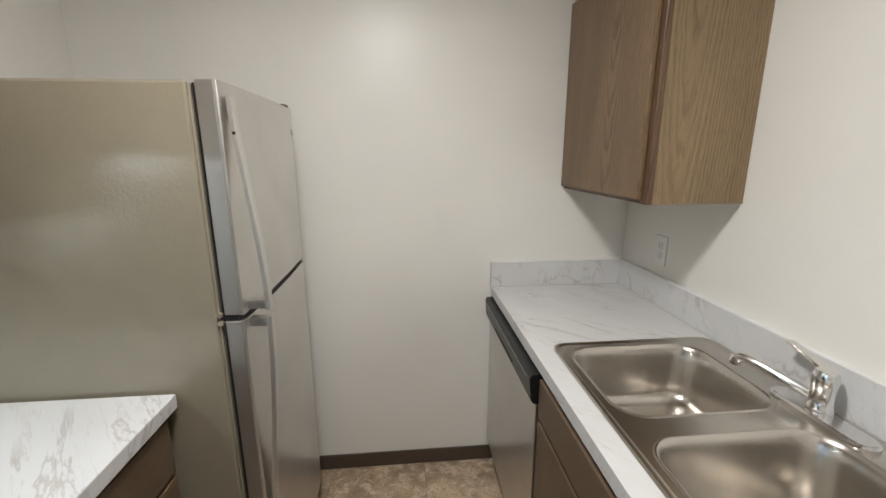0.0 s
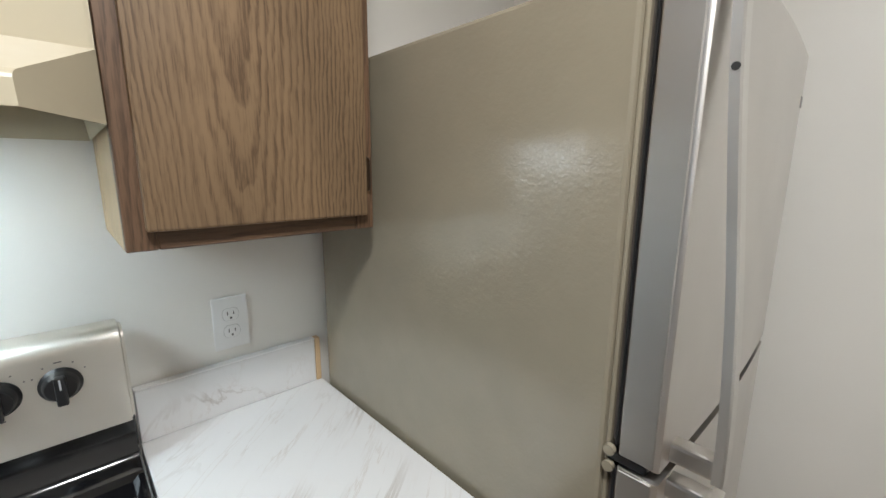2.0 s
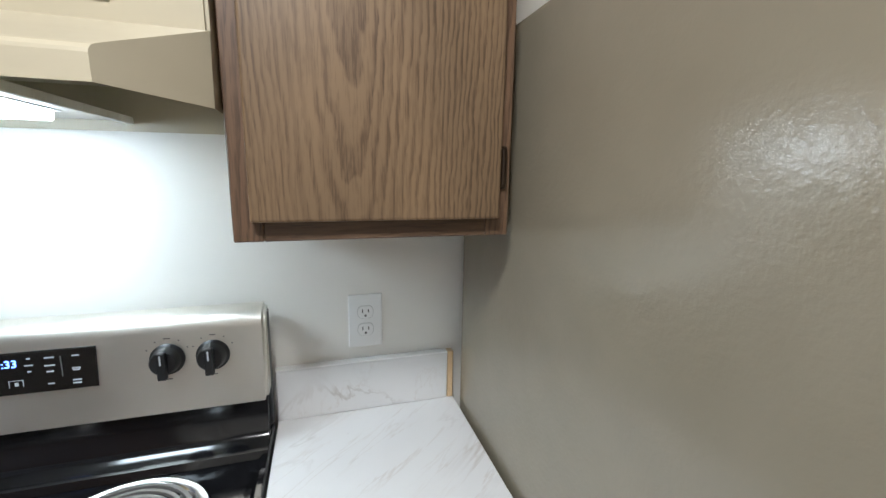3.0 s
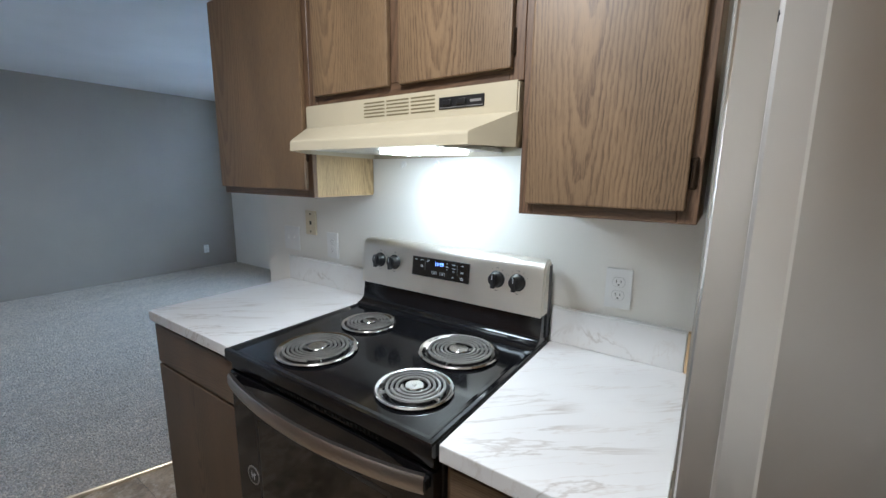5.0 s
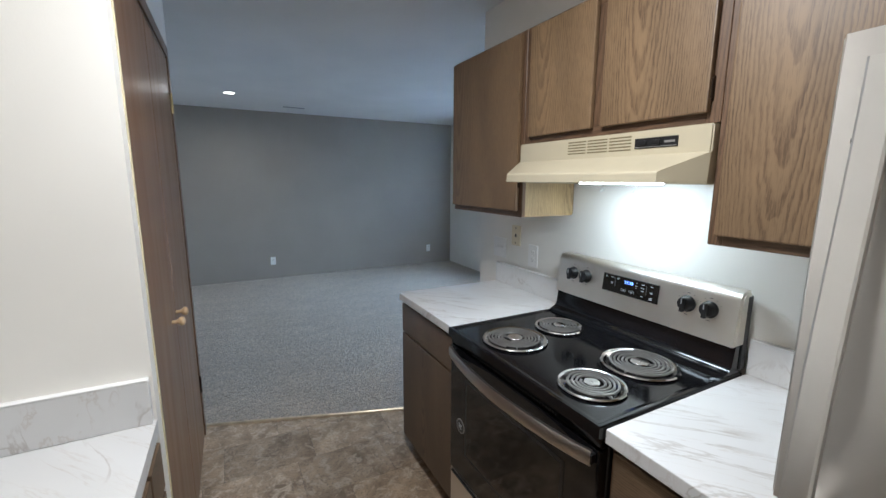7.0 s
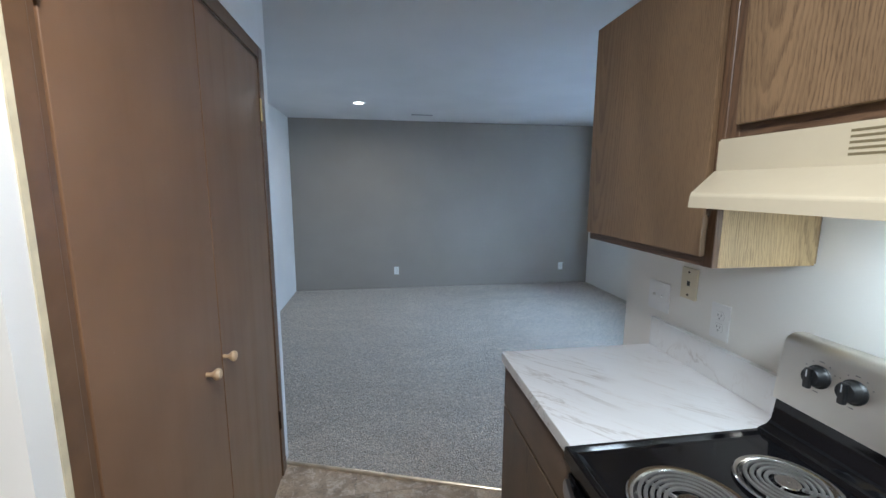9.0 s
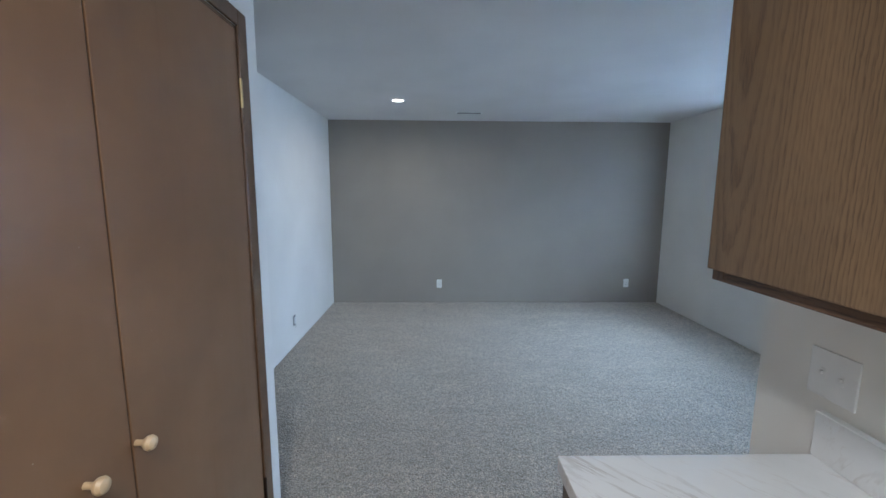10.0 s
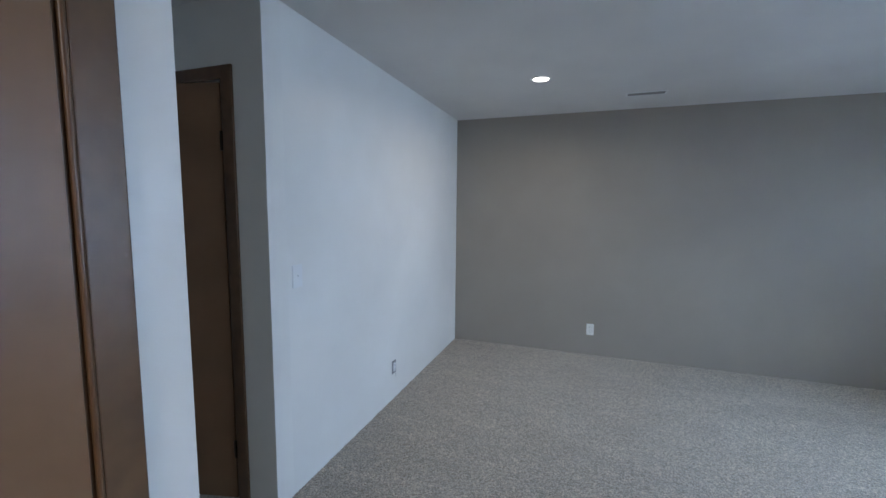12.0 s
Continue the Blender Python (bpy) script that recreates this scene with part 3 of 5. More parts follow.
def backguard_outline(x_bot, x_top, n=8):
    """Side profile of the control console, leaning back, with a rounded top."""
    pts = [(0.026, 1.008), (x_bot, 1.008)]
    for k in range(n + 1):
        a = k * math.pi / 2 / n
        pts.append((x_top - 0.030 + 0.030 * math.cos(a), 1.150 + 0.030 * math.sin(a)))
    return pts + [(0.026, 1.180)]


bm = bm_prism(backguard_outline(0.092, 0.078), "y", RY0, RY1)
ends = [e for e in bm.edges if abs(e.verts[0].co.y - e.verts[1].co.y) < 1e-6 and e.calc_length() > 0.002]
bmesh.ops.bevel(bm, geom=ends, offset=0.006, segments=3, affect="EDGES")
guard = part("backguard", bm, STEEL, rg, "brushed stainless control console", True)
part("guard_end", bm_box((0.020, RY1 - 0.006, 0.93), (0.048, RY1 + 0.0005, 1.165), 0.002), BLACK, rg)


def face_x(z):
    """The console's face at a height."""
    return 0.092 - 0.014 * (z - 1.008) / 0.142


disp = part("display", bm_prism([(face_x(1.071) + 0.0004, 1.071), (face_x(1.071) + 0.003, 1.0725), (face_x(1.140) + 0.003, 1.1385), (face_x(1.140) + 0.0004, 1.140)], "y", -0.503, -0.262), GLASS_DARK, guard, "black glass clock panel")


def text_mesh(body, size, name):
    cu = bpy.data.curves.new(name, "FONT")
    cu.body, cu.size, cu.align_x, cu.align_y, cu.extrude = body, size, "CENTER", "CENTER", 0.0003
    ob = bpy.data.objects.new(name, cu)
    me = bpy.data.meshes.new_from_object(ob)
    bpy.data.objects.remove(ob)
    return me


def writing(body, size, at, parent, material, name, tilt=0.0, turn=90):
    me = text_mesh(body, size, name)
    me.materials.append(material)
    ob = new(name, me)
    ob.parent = parent
    ob.matrix_basis = Matrix.Translation(Vector(at) - WORLD[parent.name]) @ pose(0, 0, 0, 90 - tilt, 0, turn)
    WORLD[ob.name] = Vector(at)
    return ob


PRINT = Mat("panel_print", (0.55, 0.57, 0.6), 0.5).m
PRINT_DARK = Mat("console_print", (0.16, 0.155, 0.15), 0.5).m
writing("11:33", 0.017, (face_x(1.118) + 0.0034, -0.385, 1.122), disp, LED, "clock_digits", 5.6)
for y, z, w in ((-0.497, 1.128, .012), (-0.470, 1.128, .014), (-0.442, 1.129, .014), (-0.445, 1.125, .010), (-0.470, 1.108, .013), (-0.470, 1.104, .010), (-0.335, 1.126, .016), (-0.335, 1.113, .017), (-0.300, 1.126, .012),
                (-0.335, 1.103, .012), (-0.300, 1.105, .014), (-0.335, 1.083, .010), (-0.300, 1.085, .015), (-0.300, 1.080, .015), (-0.300, 1.102, .012), (-0.362, 1.116, .014), (-0.362, 1.127, .006), (-0.362, 1.106, .006)):
    y, z, w = y + 0.010, z + 0.002, w * 0.8
    part("label_mark", bm_box((face_x(z) + 0.0030, y - w / 2, z - 0.0011), (face_x(z) + 0.0036, y + w / 2, z + 0.0011)), PRINT, disp)
for y in (-0.405, -0.370):
    bm = bmesh.new()
    for a, b, c, e in ((-.009, .009, .006, .0068), (-.009, .009, -.0068, -.006), (-.0095, -.0085, -.0068, .0068), (.0085, .0095, -.0068, .0068), (-.002, .003, -.003, .003)):
        bm_box((face_x(1.089) + 0.0030, y + a, 1.089 + c), (face_x(1.089) + 0.0036, y + b, 1.089 + e), bm=bm)
    part("touch_key", bm, PRINT, disp)
part("panel_divider", bm_box((face_x(1.1) + 0.0022, -0.4455, 1.076), (face_x(1.1) + 0.0036, -0.4445, 1.130)), PRINT_DARK, disp)
part("panel_divider", bm_box((face_x(1.1) + 0.0022, -0.3095, 1.076), (face_x(1.1) + 0.0036, -0.3085, 1.130)), PRINT_DARK, disp)
for y in (-0.664, -0.591, -0.160, -0.089):
    z = 1.105
    x = face_x(z)
    k = part("knob", bm_lathe([(0.0, 0.0), (0.027, 0.0), (0.0275, 0.003), (0.024, 0.006), (0.0225, 0.009), (0.021, 0.024), (0.019, 0.027), (0.0, 0.027)], 28, Matrix.Translation((x, y, z)) @ pose(0, 0, 0, 0, 84.4, 0)), BLACK, guard, "black plastic burner knob", True)
    part("grip", bm_box((x + 0.024, y - 0.007, z - 0.024), (x + 0.036, y + 0.007, z + 0.024), 0.003, 2), BLACK, k)
    part("pointer", bm_box((x + 0.0355, y - 0.0012, z + 0.004), (x + 0.0366, y + 0.0012, z + 0.021)), PRINT, k)
    for a in (-60, -30, 0, 30, 60, 180):
        yy, zz = y + 0.036 * math.sin(radians(a)), z + 0.036 * math.cos(radians(a))
        part("dial_mark", bm_box((face_x(zz) - 0.0005, yy - (0.005 if a in (0, 180) else 0.0012), zz - 0.0009), (face_x(zz) + 0.0005, yy + (0.005 if a in (0, 180) else 0.0012), zz + 0.0009)), PRINT_DARK, guard)


def burner(x, y, r, turns, turn):
    """Drip bowl, trim ring and spiral coil of one burner."""
    b = part("burner", bm_lathe([(r * 0.985, 0.0), (r, 0.003), (r * 0.97, 0.006), (r * 0.90, 0.005), (r * 0.87, 0.0025), (r * 0.80, -0.004), (r * 0.55, -0.010), (r * 0.12, -0.011), (0.0, -0.011), ], 40, Matrix.Translation((x, y, 0.9155))), CHROME, cook, "chrome drip bowl with its trim ring", True)
    pts = []
    n = int(turns * 40)
    r0, r1 = r * 0.31, r * 0.81
    for i in range(n + 1):
        f = i / n
        a = f * turns * 2 * math.pi + turn
        rr = r0 + (r1 - r0) * f
        pts.append((x + rr * math.cos(a), y + rr * math.sin(a), 0.9235))
    flat = [(-0.0042, -0.002), (-0.003, 0.0022), (0.003, 0.0022), (0.0042, -0.002), (0.0, -0.0035)]
    part("coil", bm_sweep(pts, flat), COIL, b, "grey spiral heating coil", True)
    part("hub", bm_lathe([(0.0, 0.0035), (0.004, 0.0035), (0.005, 0.002), (r * 0.225, 0.0018), (r * 0.24, 0.0), (r * 0.24, -0.004), (0.0, -0.004)], 24, Matrix.Translation((x, y, 0.924))), CHROME, b, "bright round hub cap", True)
    for k in range(3):
        a = turn + 2.1 * k + 0.4
        d = Vector((math.cos(a), math.sin(a), 0))
        p = Vector((x, y, 0.9185))
        part("support_bar", bm_sweep([p + d * r * 0.16, p + d * r * 0.86], [(-0.0012, -0.004), (0.0012, -0.004), (0.0012, 0.0035), (-0.0012, 0.0035)]), METAL_GREY, b)


burner(0.490, -0.545, 0.121, 5.0, 0.6)
burner(0.244, -0.570, 0.098, 4.0, 2.0)
burner(0.258, -0.190, 0.121, 5.0, 4.0)
burner(0.502, -0.165, 0.099, 4.0, 5.2)
# front: vent trim, oven door with its window, bowed handle, drawer
part("front_trim", bm_box((0.600, RY0 + 0.002, 0.852), (0.640, RY1 - 0.002, 0.888), 0.004, 2), ENAMEL, rg)
for k in range(34):
    y = -0.60 + k * 0.0132
    part("vent_slit", bm_box((0.6385, y, 0.860), (0.6406, y + 0.008, 0.868)), DARK_SLOT, rg)
odoor = part("oven_door", bm_box((0.602, RY0 + 0.003, 0.305), (0.645, RY1 - 0.003, 0.850), 0.006, 2), ENAMEL, rg, "black glass oven door")
part("window", bm_box((0.6445, -0.628, 0.430), (0.6462, -0.128, 0.735), 0.0008), GLASS_DARK, odoor, "dark oven window")
part("window_edge", bm_box((0.6445, -0.640, 0.735), (0.6458, -0.116, 0.747)), BLACK, odoor)
part("window_edge", bm_box((0.6445, -0.640, 0.418), (0.6458, -0.116, 0.430)), BLACK, odoor)
part("window_edge", bm_box((0.6445, -0.640, 0.430), (0.6458, -0.628, 0.735)), BLACK, odoor)
part("window_edge", bm_box((0.6445, -0.128, 0.430), (0.6458, -0.116, 0.735)), BLACK, odoor)
arc = []
for k in range(25):
    f = k / 24
    arc.append((0.655 + 0.045 * math.sin(math.pi * f) ** 0.8, -0.742 + 0.722 * f, 0.826))
part("handle", bm_sweep(arc, [(-0.006, -0.020), (0.004, -0.021), (0.008, -0.012), (0.008, 0.012), (0.004, 0.021), (-0.006, 0.020)]), STEEL_DARK, odoor, "bowed brushed steel handle", True)
for y in (-0.736, -0.026):
    part("handle_mount", bm_box((0.640, y - 0.012, 0.812), (0.662, y + 0.012, 0.840), 0.002), BLACK, odoor)
bm = bm_cyl((0.6448, -0.672, 0.530), (0.6464, -0.672, 0.530), 0.030, n=32)
badge = part("badge", bm, METAL_GREY, odoor, "round silver sticker with a dark sign", True)
part("badge_face", bm_cyl((0.6464, -0.672, 0.530), (0.6468, -0.672, 0.530), 0.025, n=32), BLACK, badge)
for a, b, c, e in ((-.010, -.006, -.012, .012), (-.006, .004, -.002, .002), (.002, .006, -.014, .010), (.006, .013, .004, .008)):
    part("badge_sign", bm_box((0.6466, -0.672 + a, 0.530 + c), (0.6472, -0.672 + b, 0.530 + e)), PRINT, badge)
drw = part("storage_drawer", bm_box((0.602, RY0 + 0.004, 0.085), (0.642, RY1 - 0.004, 0.296), 0.005, 2), STEEL, rg, "stainless storage drawer")
part("drawer_grip", bm_box((0.640, RY0 + 0.02, 0.286), (0.650, RY1 - 0.02, 0.296), 0.003), BLACK, drw)
for x in (0.08, 0.56):
    for y in (RY0 + 0.05, RY1 - 0.05):
        part("foot", bm_cyl((x, y, 0.0), (x, y, 0.085), 0.015, n=12), BLACK, rg)

# ---- refrigerator ----
FX, FY0, FY1, FZ, SPLIT = 0.756, 0.398, 0.992, 1.654, 1.109
fr = thing("refrigerator", (0.4, 0.695, 0), "stainless top-freezer refrigerator with taupe textured sides", "refrigerator")
part("cabinet", bm_box((0.035, FY0, 0.05), (FX, FY1, FZ), 0.006, 2), FRIDGE_SIDE, fr, "taupe textured steel cabinet")
part("front_flange", bm_box((FX, FY0 + 0.004, 0.05), (FX + 0.006, FY1 - 0.004, FZ - 0.003), 0.002), FRIDGE_SIDE, fr)
part("kick_grille", bm_box((FX - 0.03, FY0 + 0.02, 0.012), (FX + 0.012, FY1 - 0.02, 0.085), 0.003), BLACK, fr)
for x in (0.08, 0.70):
    for y in (FY0 + 0.06, FY1 - 0.06):
        part("foot", bm_cyl((x, y, 0), (x, y, 0.052), 0.018, n=12), BLACK, fr)


def fridge_door(name, z0, z1):
    """A steel door with a softly bowed front, and its gasket."""
    n = 14
    outline = [(FX + 0.018, FY0 + 0.004), (FX + 0.060, FY0 + 0.001)]
    for k in range(n + 1):
        f = k / n
        outline.append((FX + 0.064 + 0.008 * math.sin(math.pi * f), FY0 + 0.003 + (FY1 - FY0 - 0.006) * f))
    outline += [(FX + 0.060, FY1 - 0.001), (FX + 0.018, FY1 - 0.004)]
    d = part(name, bm_prism(outline, "z", z0, z1), STEEL_V, fr, "brushed stainless door", True)
    part("edge_trim", bm_box((FX + 0.020, FY0 - 0.0012, z0 + 0.002), (FX + 0.058, FY0 + 0.0032, z1 - 0.002), 0.001), STEEL_EDGE, d, "smooth steel side edge")
    part("gasket", bm_box((FX + 0.006, FY0 + 0.010, z0 + 0.008), (FX + 0.019, FY1 - 0.010, z1 - 0.008), 0.003), GASKET, d, "grey folded rubber gasket")
    part("gasket_lip", bm_box((FX + 0.011, FY0 + 0.006, z0 + 0.006), (FX + 0.0145, FY1 - 0.006, z1 - 0.006), 0.001), BLACK, d)
    return d


up = fridge_door("freezer_door", SPLIT + 0.004, FZ + 0.002)
dn = fridge_door("fridge_door", 0.095, SPLIT - 0.012)
HY = FY0 + 0.040


def strap_handle(parent, z_flat, z_far, sign):
    """A strap that leaves the door flat and swings out to a bracket."""
    pts = []
    for k in range(21):
        f = k / 20
        pts.append((FX + 0.075 + 0.038 * math.sin(f * math.pi / 2) ** 1.5, HY, z_flat + (z_far - z_flat) * f))
    h = part("handle", bm_sweep(pts, [(-0.0135, -0.005), (0.0135, -0.005), (0.0135, 0.004), (0.011, 0.006), (-0.011, 0.006), (-0.0135, 0.004)], up=(1, 0, 0)), STEEL_TRIM, parent, "bowed strap handle of satin steel", True)
    z = z_far + (0.014 if sign > 0 else -0.014)
    part("bracket", bm_box((FX + 0.062, HY - 0.012, z - 0.012), (FX + 0.110, HY + 0.012, z + 0.012), 0.004, 2), STEEL_V, h, "short steel bracket")
    return h


h1 = strap_handle(up, FZ - 0.028, SPLIT + 0.005, 1)
part("screw_hole", bm_cyl((FX + 0.080, HY - 0.0141, 1.545), (FX + 0.080, HY - 0.0132, 1.545), 0.004, n=12), DARK_SLOT, h1)
strap_handle(dn, 0.50, SPLIT - 0.014, -1)
part("hinge_cap", bm_box((FX - 0.02, FY1 - 0.06, FZ), (FX + 0.060, FY1 - 0.012, FZ + 0.014), 0.004, 2), GASKET, fr, "grey top hinge cover")
part("middle_hinge", bm_box((FX + 0.004, FY0 + 0.004, SPLIT - 0.010), (FX + 0.05, FY0 + 0.06, SPLIT + 0.002), 0.002), BLACK, fr)
for z in (SPLIT - 0.016, SPLIT + 0.006):
    part("hinge_screw", bm_cyl((FX + 0.008, FY0 - 0.003, z), (FX + 0.008, FY0 + 0.004, z), 0.007, n=14), FRIDGE_SIDE, fr, "pale round plug", True)
part("sticker", bm_box((FX + 0.0645, FY1 - 0.024, 1.565), (FX + 0.0662, FY1 - 0.010, 1.585), 0.0005), METAL_GREY, up, "small peeling silver sticker")

# ---- east side: sink counter, dishwasher, cabinets ----
SX0, SX1, SY0, SY1 = 1.660, 2.186, -0.285, 0.557     # sink rim
c = thing("countertop", (1.95, 0.3, 0.876), "white marble-patterned laminate sink counter with a steel sink", "countertop", "marble laminate counters")
part("board", counter_board(1.600, XE - 0.001, Y_CN + 0.002, YN - 0.002, (SX0 + 0.02, SX1 - 0.02, SY0 + 0.02, SY1 - 0.02)), MARBLE, c)
part("backsplash", backsplash((XE - 0.020, Y_CN + 0.022, 0.914), (XE - 0.001, YN - 0.022, CB)), MARBLE, c)
part("backsplash", backsplash((1.596, YN - 0.021, 0.914), (XE - 0.001, YN - 0.001, CB)), MARBLE, c)
part("backsplash", backsplash((1.606, Y_CN + 0.001, 0.914), (XE - 0.001, Y_CN + 0.021, CB)), MARBLE, c)
for lo, hi in (((XE - 0.021, Y_CN + 0.022, CB), (XE - 0.001, YN - 0.022, CB + 0.003)), ((1.596, YN - 0.0215, CB), (XE - 0.001, YN - 0.001, CB + 0.003)), ((1.606, Y_CN + 0.001, CB), (XE - 0.001, Y_CN + 0.0215, CB + 0.003))):
    part("backsplash_cap", bm_box(lo, hi, 0.001), WHITE, c, "thin pale caulk line")


def round_rect(x0, x1, y0, y1, r, z, n=7):
    pts = []
    for cx, cy, a0 in ((x1 - r, y1 - r, 0), (x0 + r, y1 - r, 90), (x0 + r, y0 + r, 180), (x1 - r, y0 + r, 270)):
        for k in range(n + 1):
            a = radians(a0 + 90 * k / n)
            pts.append((cx + r * math.cos(a), cy + r * math.sin(a), z))
    return pts


def loft(rings, bm, close_last=True):
    rows = [[bm.verts.new(p) for p in r] for r in rings]
    for p, q in zip(rows, rows[1:]):
        for k in range(len(p)):
            j = (k + 1) % len(p)
            bm.faces.new([p[k], p[j], q[j], q[k]])
    if close_last:
        bm.faces.new(rows[-1])
    return rows


sink = thing("sink", (1.95, 0.11, 0.914), "double-bowl stainless drop-in sink set in the counter", "sink")
BOWLS = ((0.182, 0.515), (-0.243, 0.108))
BX0, BX1 = 1.700, 2.098
bm = sheet([SX0 + 0.012, BX0, BX1, SX1 - 0.012], [SY0 + 0.012, *BOWLS[1], *BOWLS[0], SY1 - 0.012], {(1, 1), (1, 3)}, 0.914, 0.9185)
part("deck", bm, SINK, sink)
bm = bmesh.new()
loft([round_rect(SX0, SX1, SY0, SY1, 0.045, 0.9145), round_rect(SX0 + 0.003, SX1 - 0.003, SY0 + 0.003, SY1 - 0.003, 0.043, 0.9205), round_rect(SX0 + 0.010, SX1 - 0.010, SY0 + 0.010, SY1 - 0.010, 0.038, 0.9215), round_rect(SX0 + 0.017, SX1 - 0.017, SY0 + 0.017, SY1 - 0.017, 0.033, 0.9187)], bm, False)
bmesh.ops.recalc_face_normals(bm, faces=bm.faces)
part("rim", bm, SINK, sink, "", True)
for y0, y1 in BOWLS:
    bm = bmesh.new()
    rows = [round_rect(BX0 - 0.008, BX1 + 0.008, y0 - 0.008, y1 + 0.008, 0.075, 0.9188), round_rect(BX0 - 0.004, BX1 + 0.004, y0 - 0.004, y1 + 0.004, 0.072, 0.9210), round_rect(BX0, BX1, y0, y1, 0.070, 0.9200), round_rect(BX0 + 0.006, BX1 - 0.006, y0 + 0.006, y1 - 0.006, 0.068, 0.908)]
    for k in range(8):
        f = k / 7
        d = 0.010 + 0.018 * f
        rows.append(round_rect(BX0 + d, BX1 - d, y0 + d, y1 - d, 0.066, 0.895 - 0.105 * f))
    for k in range(1, 7):
        t = radians(90 * k / 6)
        d = 0.028 + 0.045 * (1 - math.cos(t))
        rows.append(round_rect(BX0 + d, BX1 - d, y0 + d, y1 - d, max(0.03, 0.066 - 0.02 * k / 6), 0.790 - 0.040 * math.sin(t)))
    loft(rows, bm)
    bowl = part("bowl", bm, SINK, sink, "deep rounded steel bowl", True)
    cy = (y0 + y1) / 2
    part("drain", bm_lathe([(0.0, 0.002), (0.020, 0.002), (0.024, 0.0035), (0.040, 0.0045), (0.044, 0.002), (0.044, 0.0)], 28, Matrix.Translation((1.892, cy + 0.02, 0.7505))), CHROME, bowl, "round chrome drain", True)
# corner fillets hide the square corners of the deck's openings
for y0, y1 in BOWLS:
    for cx, sx in ((BX0, 1), (BX1, -1)):
        for cy, sy in ((y0, 1), (y1, -1)):
            pts = [(cx - sx * 0.001, cy - sy * 0.001)] + [(cx + sx * (0.07 - 0.07 * math.sin(a)), cy + sy * (0.07 - 0.07 * math.cos(a))) for a in [radians(90 * k / 6) for k in range(7)]]
            part("deck_corner", bm_prism(pts, "z", 0.914, 0.9184), SINK, sink)

fa = thing("faucet", (2.135, 0.15, 0.918), "low single-lever chrome faucet on the sink's rear deck", "faucet")
bm = bm_prism([(2.132 + 0.030 * math.cos(radians(a)) , (0.225 if math.sin(radians(a)) > 0 else 0.055) + 0.030 * math.sin(radians(a))) for a in range(0, 360, 15)], "z", 0.9186, 0.932)
bmesh.ops.bevel(bm, geom=[e for e in bm.edges if all(v.co.z > 0.93 for v in e.verts)], offset=0.006, segments=2, affect="EDGES")
part("base_plate", bm, CHROME, fa, "", True)
part("body", bm_lathe([(0.026, 0.0), (0.026, 0.012), (0.023, 0.016), (0.022, 0.058), (0.024, 0.062), (0.024, 0.085), (0.020, 0.098), (0.010, 0.103), (0.0, 0.104)], 24, Matrix.Translation((2.137, 0.150, 0.932))), CHROME, fa, "", True)
part("spout", bm_sweep([(2.137, 0.160, 0.958), (2.128, 0.178, 0.964), (2.108, 0.220, 0.974), (2.090, 0.260, 0.984), (2.078, 0.286, 0.989), (2.070, 0.300, 0.987), (2.066, 0.308, 0.980)], disc(0.0115, 12)), CHROME, fa, "", True)
part("aerator", bm_cyl((2.066, 0.308, 0.984), (2.064, 0.311, 0.966), 0.0135, n=16), CHROME, fa, "", True)
part("lever", bm_sweep([(2.140, 0.152, 1.026), (2.143, 0.178, 1.034), (2.150, 0.222, 1.042), (2.157, 0.262, 1.045)], [(-0.009, -0.003), (0.009, -0.003), (0.009, 0.003), (-0.009, 0.003)]), CHROME, fa, "", True)

dw = thing("dishwasher", (1.9, 0.80, 0), "stainless dishwasher with a black control strip under the counter", "dishwasher")
DY0, DY1 = 0.475, 1.150
part("tub", bm_box((1.625, DY0 + 0.100, 0.10), (2.19, DY1 - 0.005, 0.872)), BLACK, dw)
part("door_panel", bm_box((1.597, DY0, 0.115), (1.625, DY1, 0.765), 0.003, 2), STEEL_V, dw, "brushed stainless door panel")
part("control_strip", bm_prism([(1.625, 0.766), (1.590, 0.766), (1.580, 0.780), (1.575, 0.850), (1.581, 0.862), (1.625, 0.866)], "y", DY0 - 0.002, DY1 + 0.002), BLACK, dw, "black plastic control strip", False)
part("grip_slot", bm_box((1.5775, 0.68, 0.786), (1.583, 0.96, 0.800), 0.001), DARK_SLOT, dw)
part("strip_trim", bm_box((1.5745, DY0 + 0.03, 0.838), (1.5780, DY1 - 0.02, 0.842), 0.0005), METAL_GREY, dw)
part("toe_panel", bm_box((1.655, DY0, 0.002), (1.675, DY1, 0.10)), BLACK, dw)
base_cabinet("base_cabinet", 1.615, -1, -0.385, 0.470, [(-0.380, 0.455, 0.735, 0.858, "drawer"), (0.045, 0.455, 0.110, 0.722, "door"), (-0.380, 0.028, 0.110, 0.722, "door")], "dark oak sink base cabinet with two slab doors", 0.585, 0.735)
base_cabinet("base_cabinet", 1.615, -1, Y_CN + 0.004, -0.387, [(Y_CN + 0.012, -0.395, 0.735, 0.858, "drawer"), (Y_CN + 0.012, -0.395, 0.110, 0.722, "door")], "narrow dark oak base cabinet against the closet wall", 0.585)

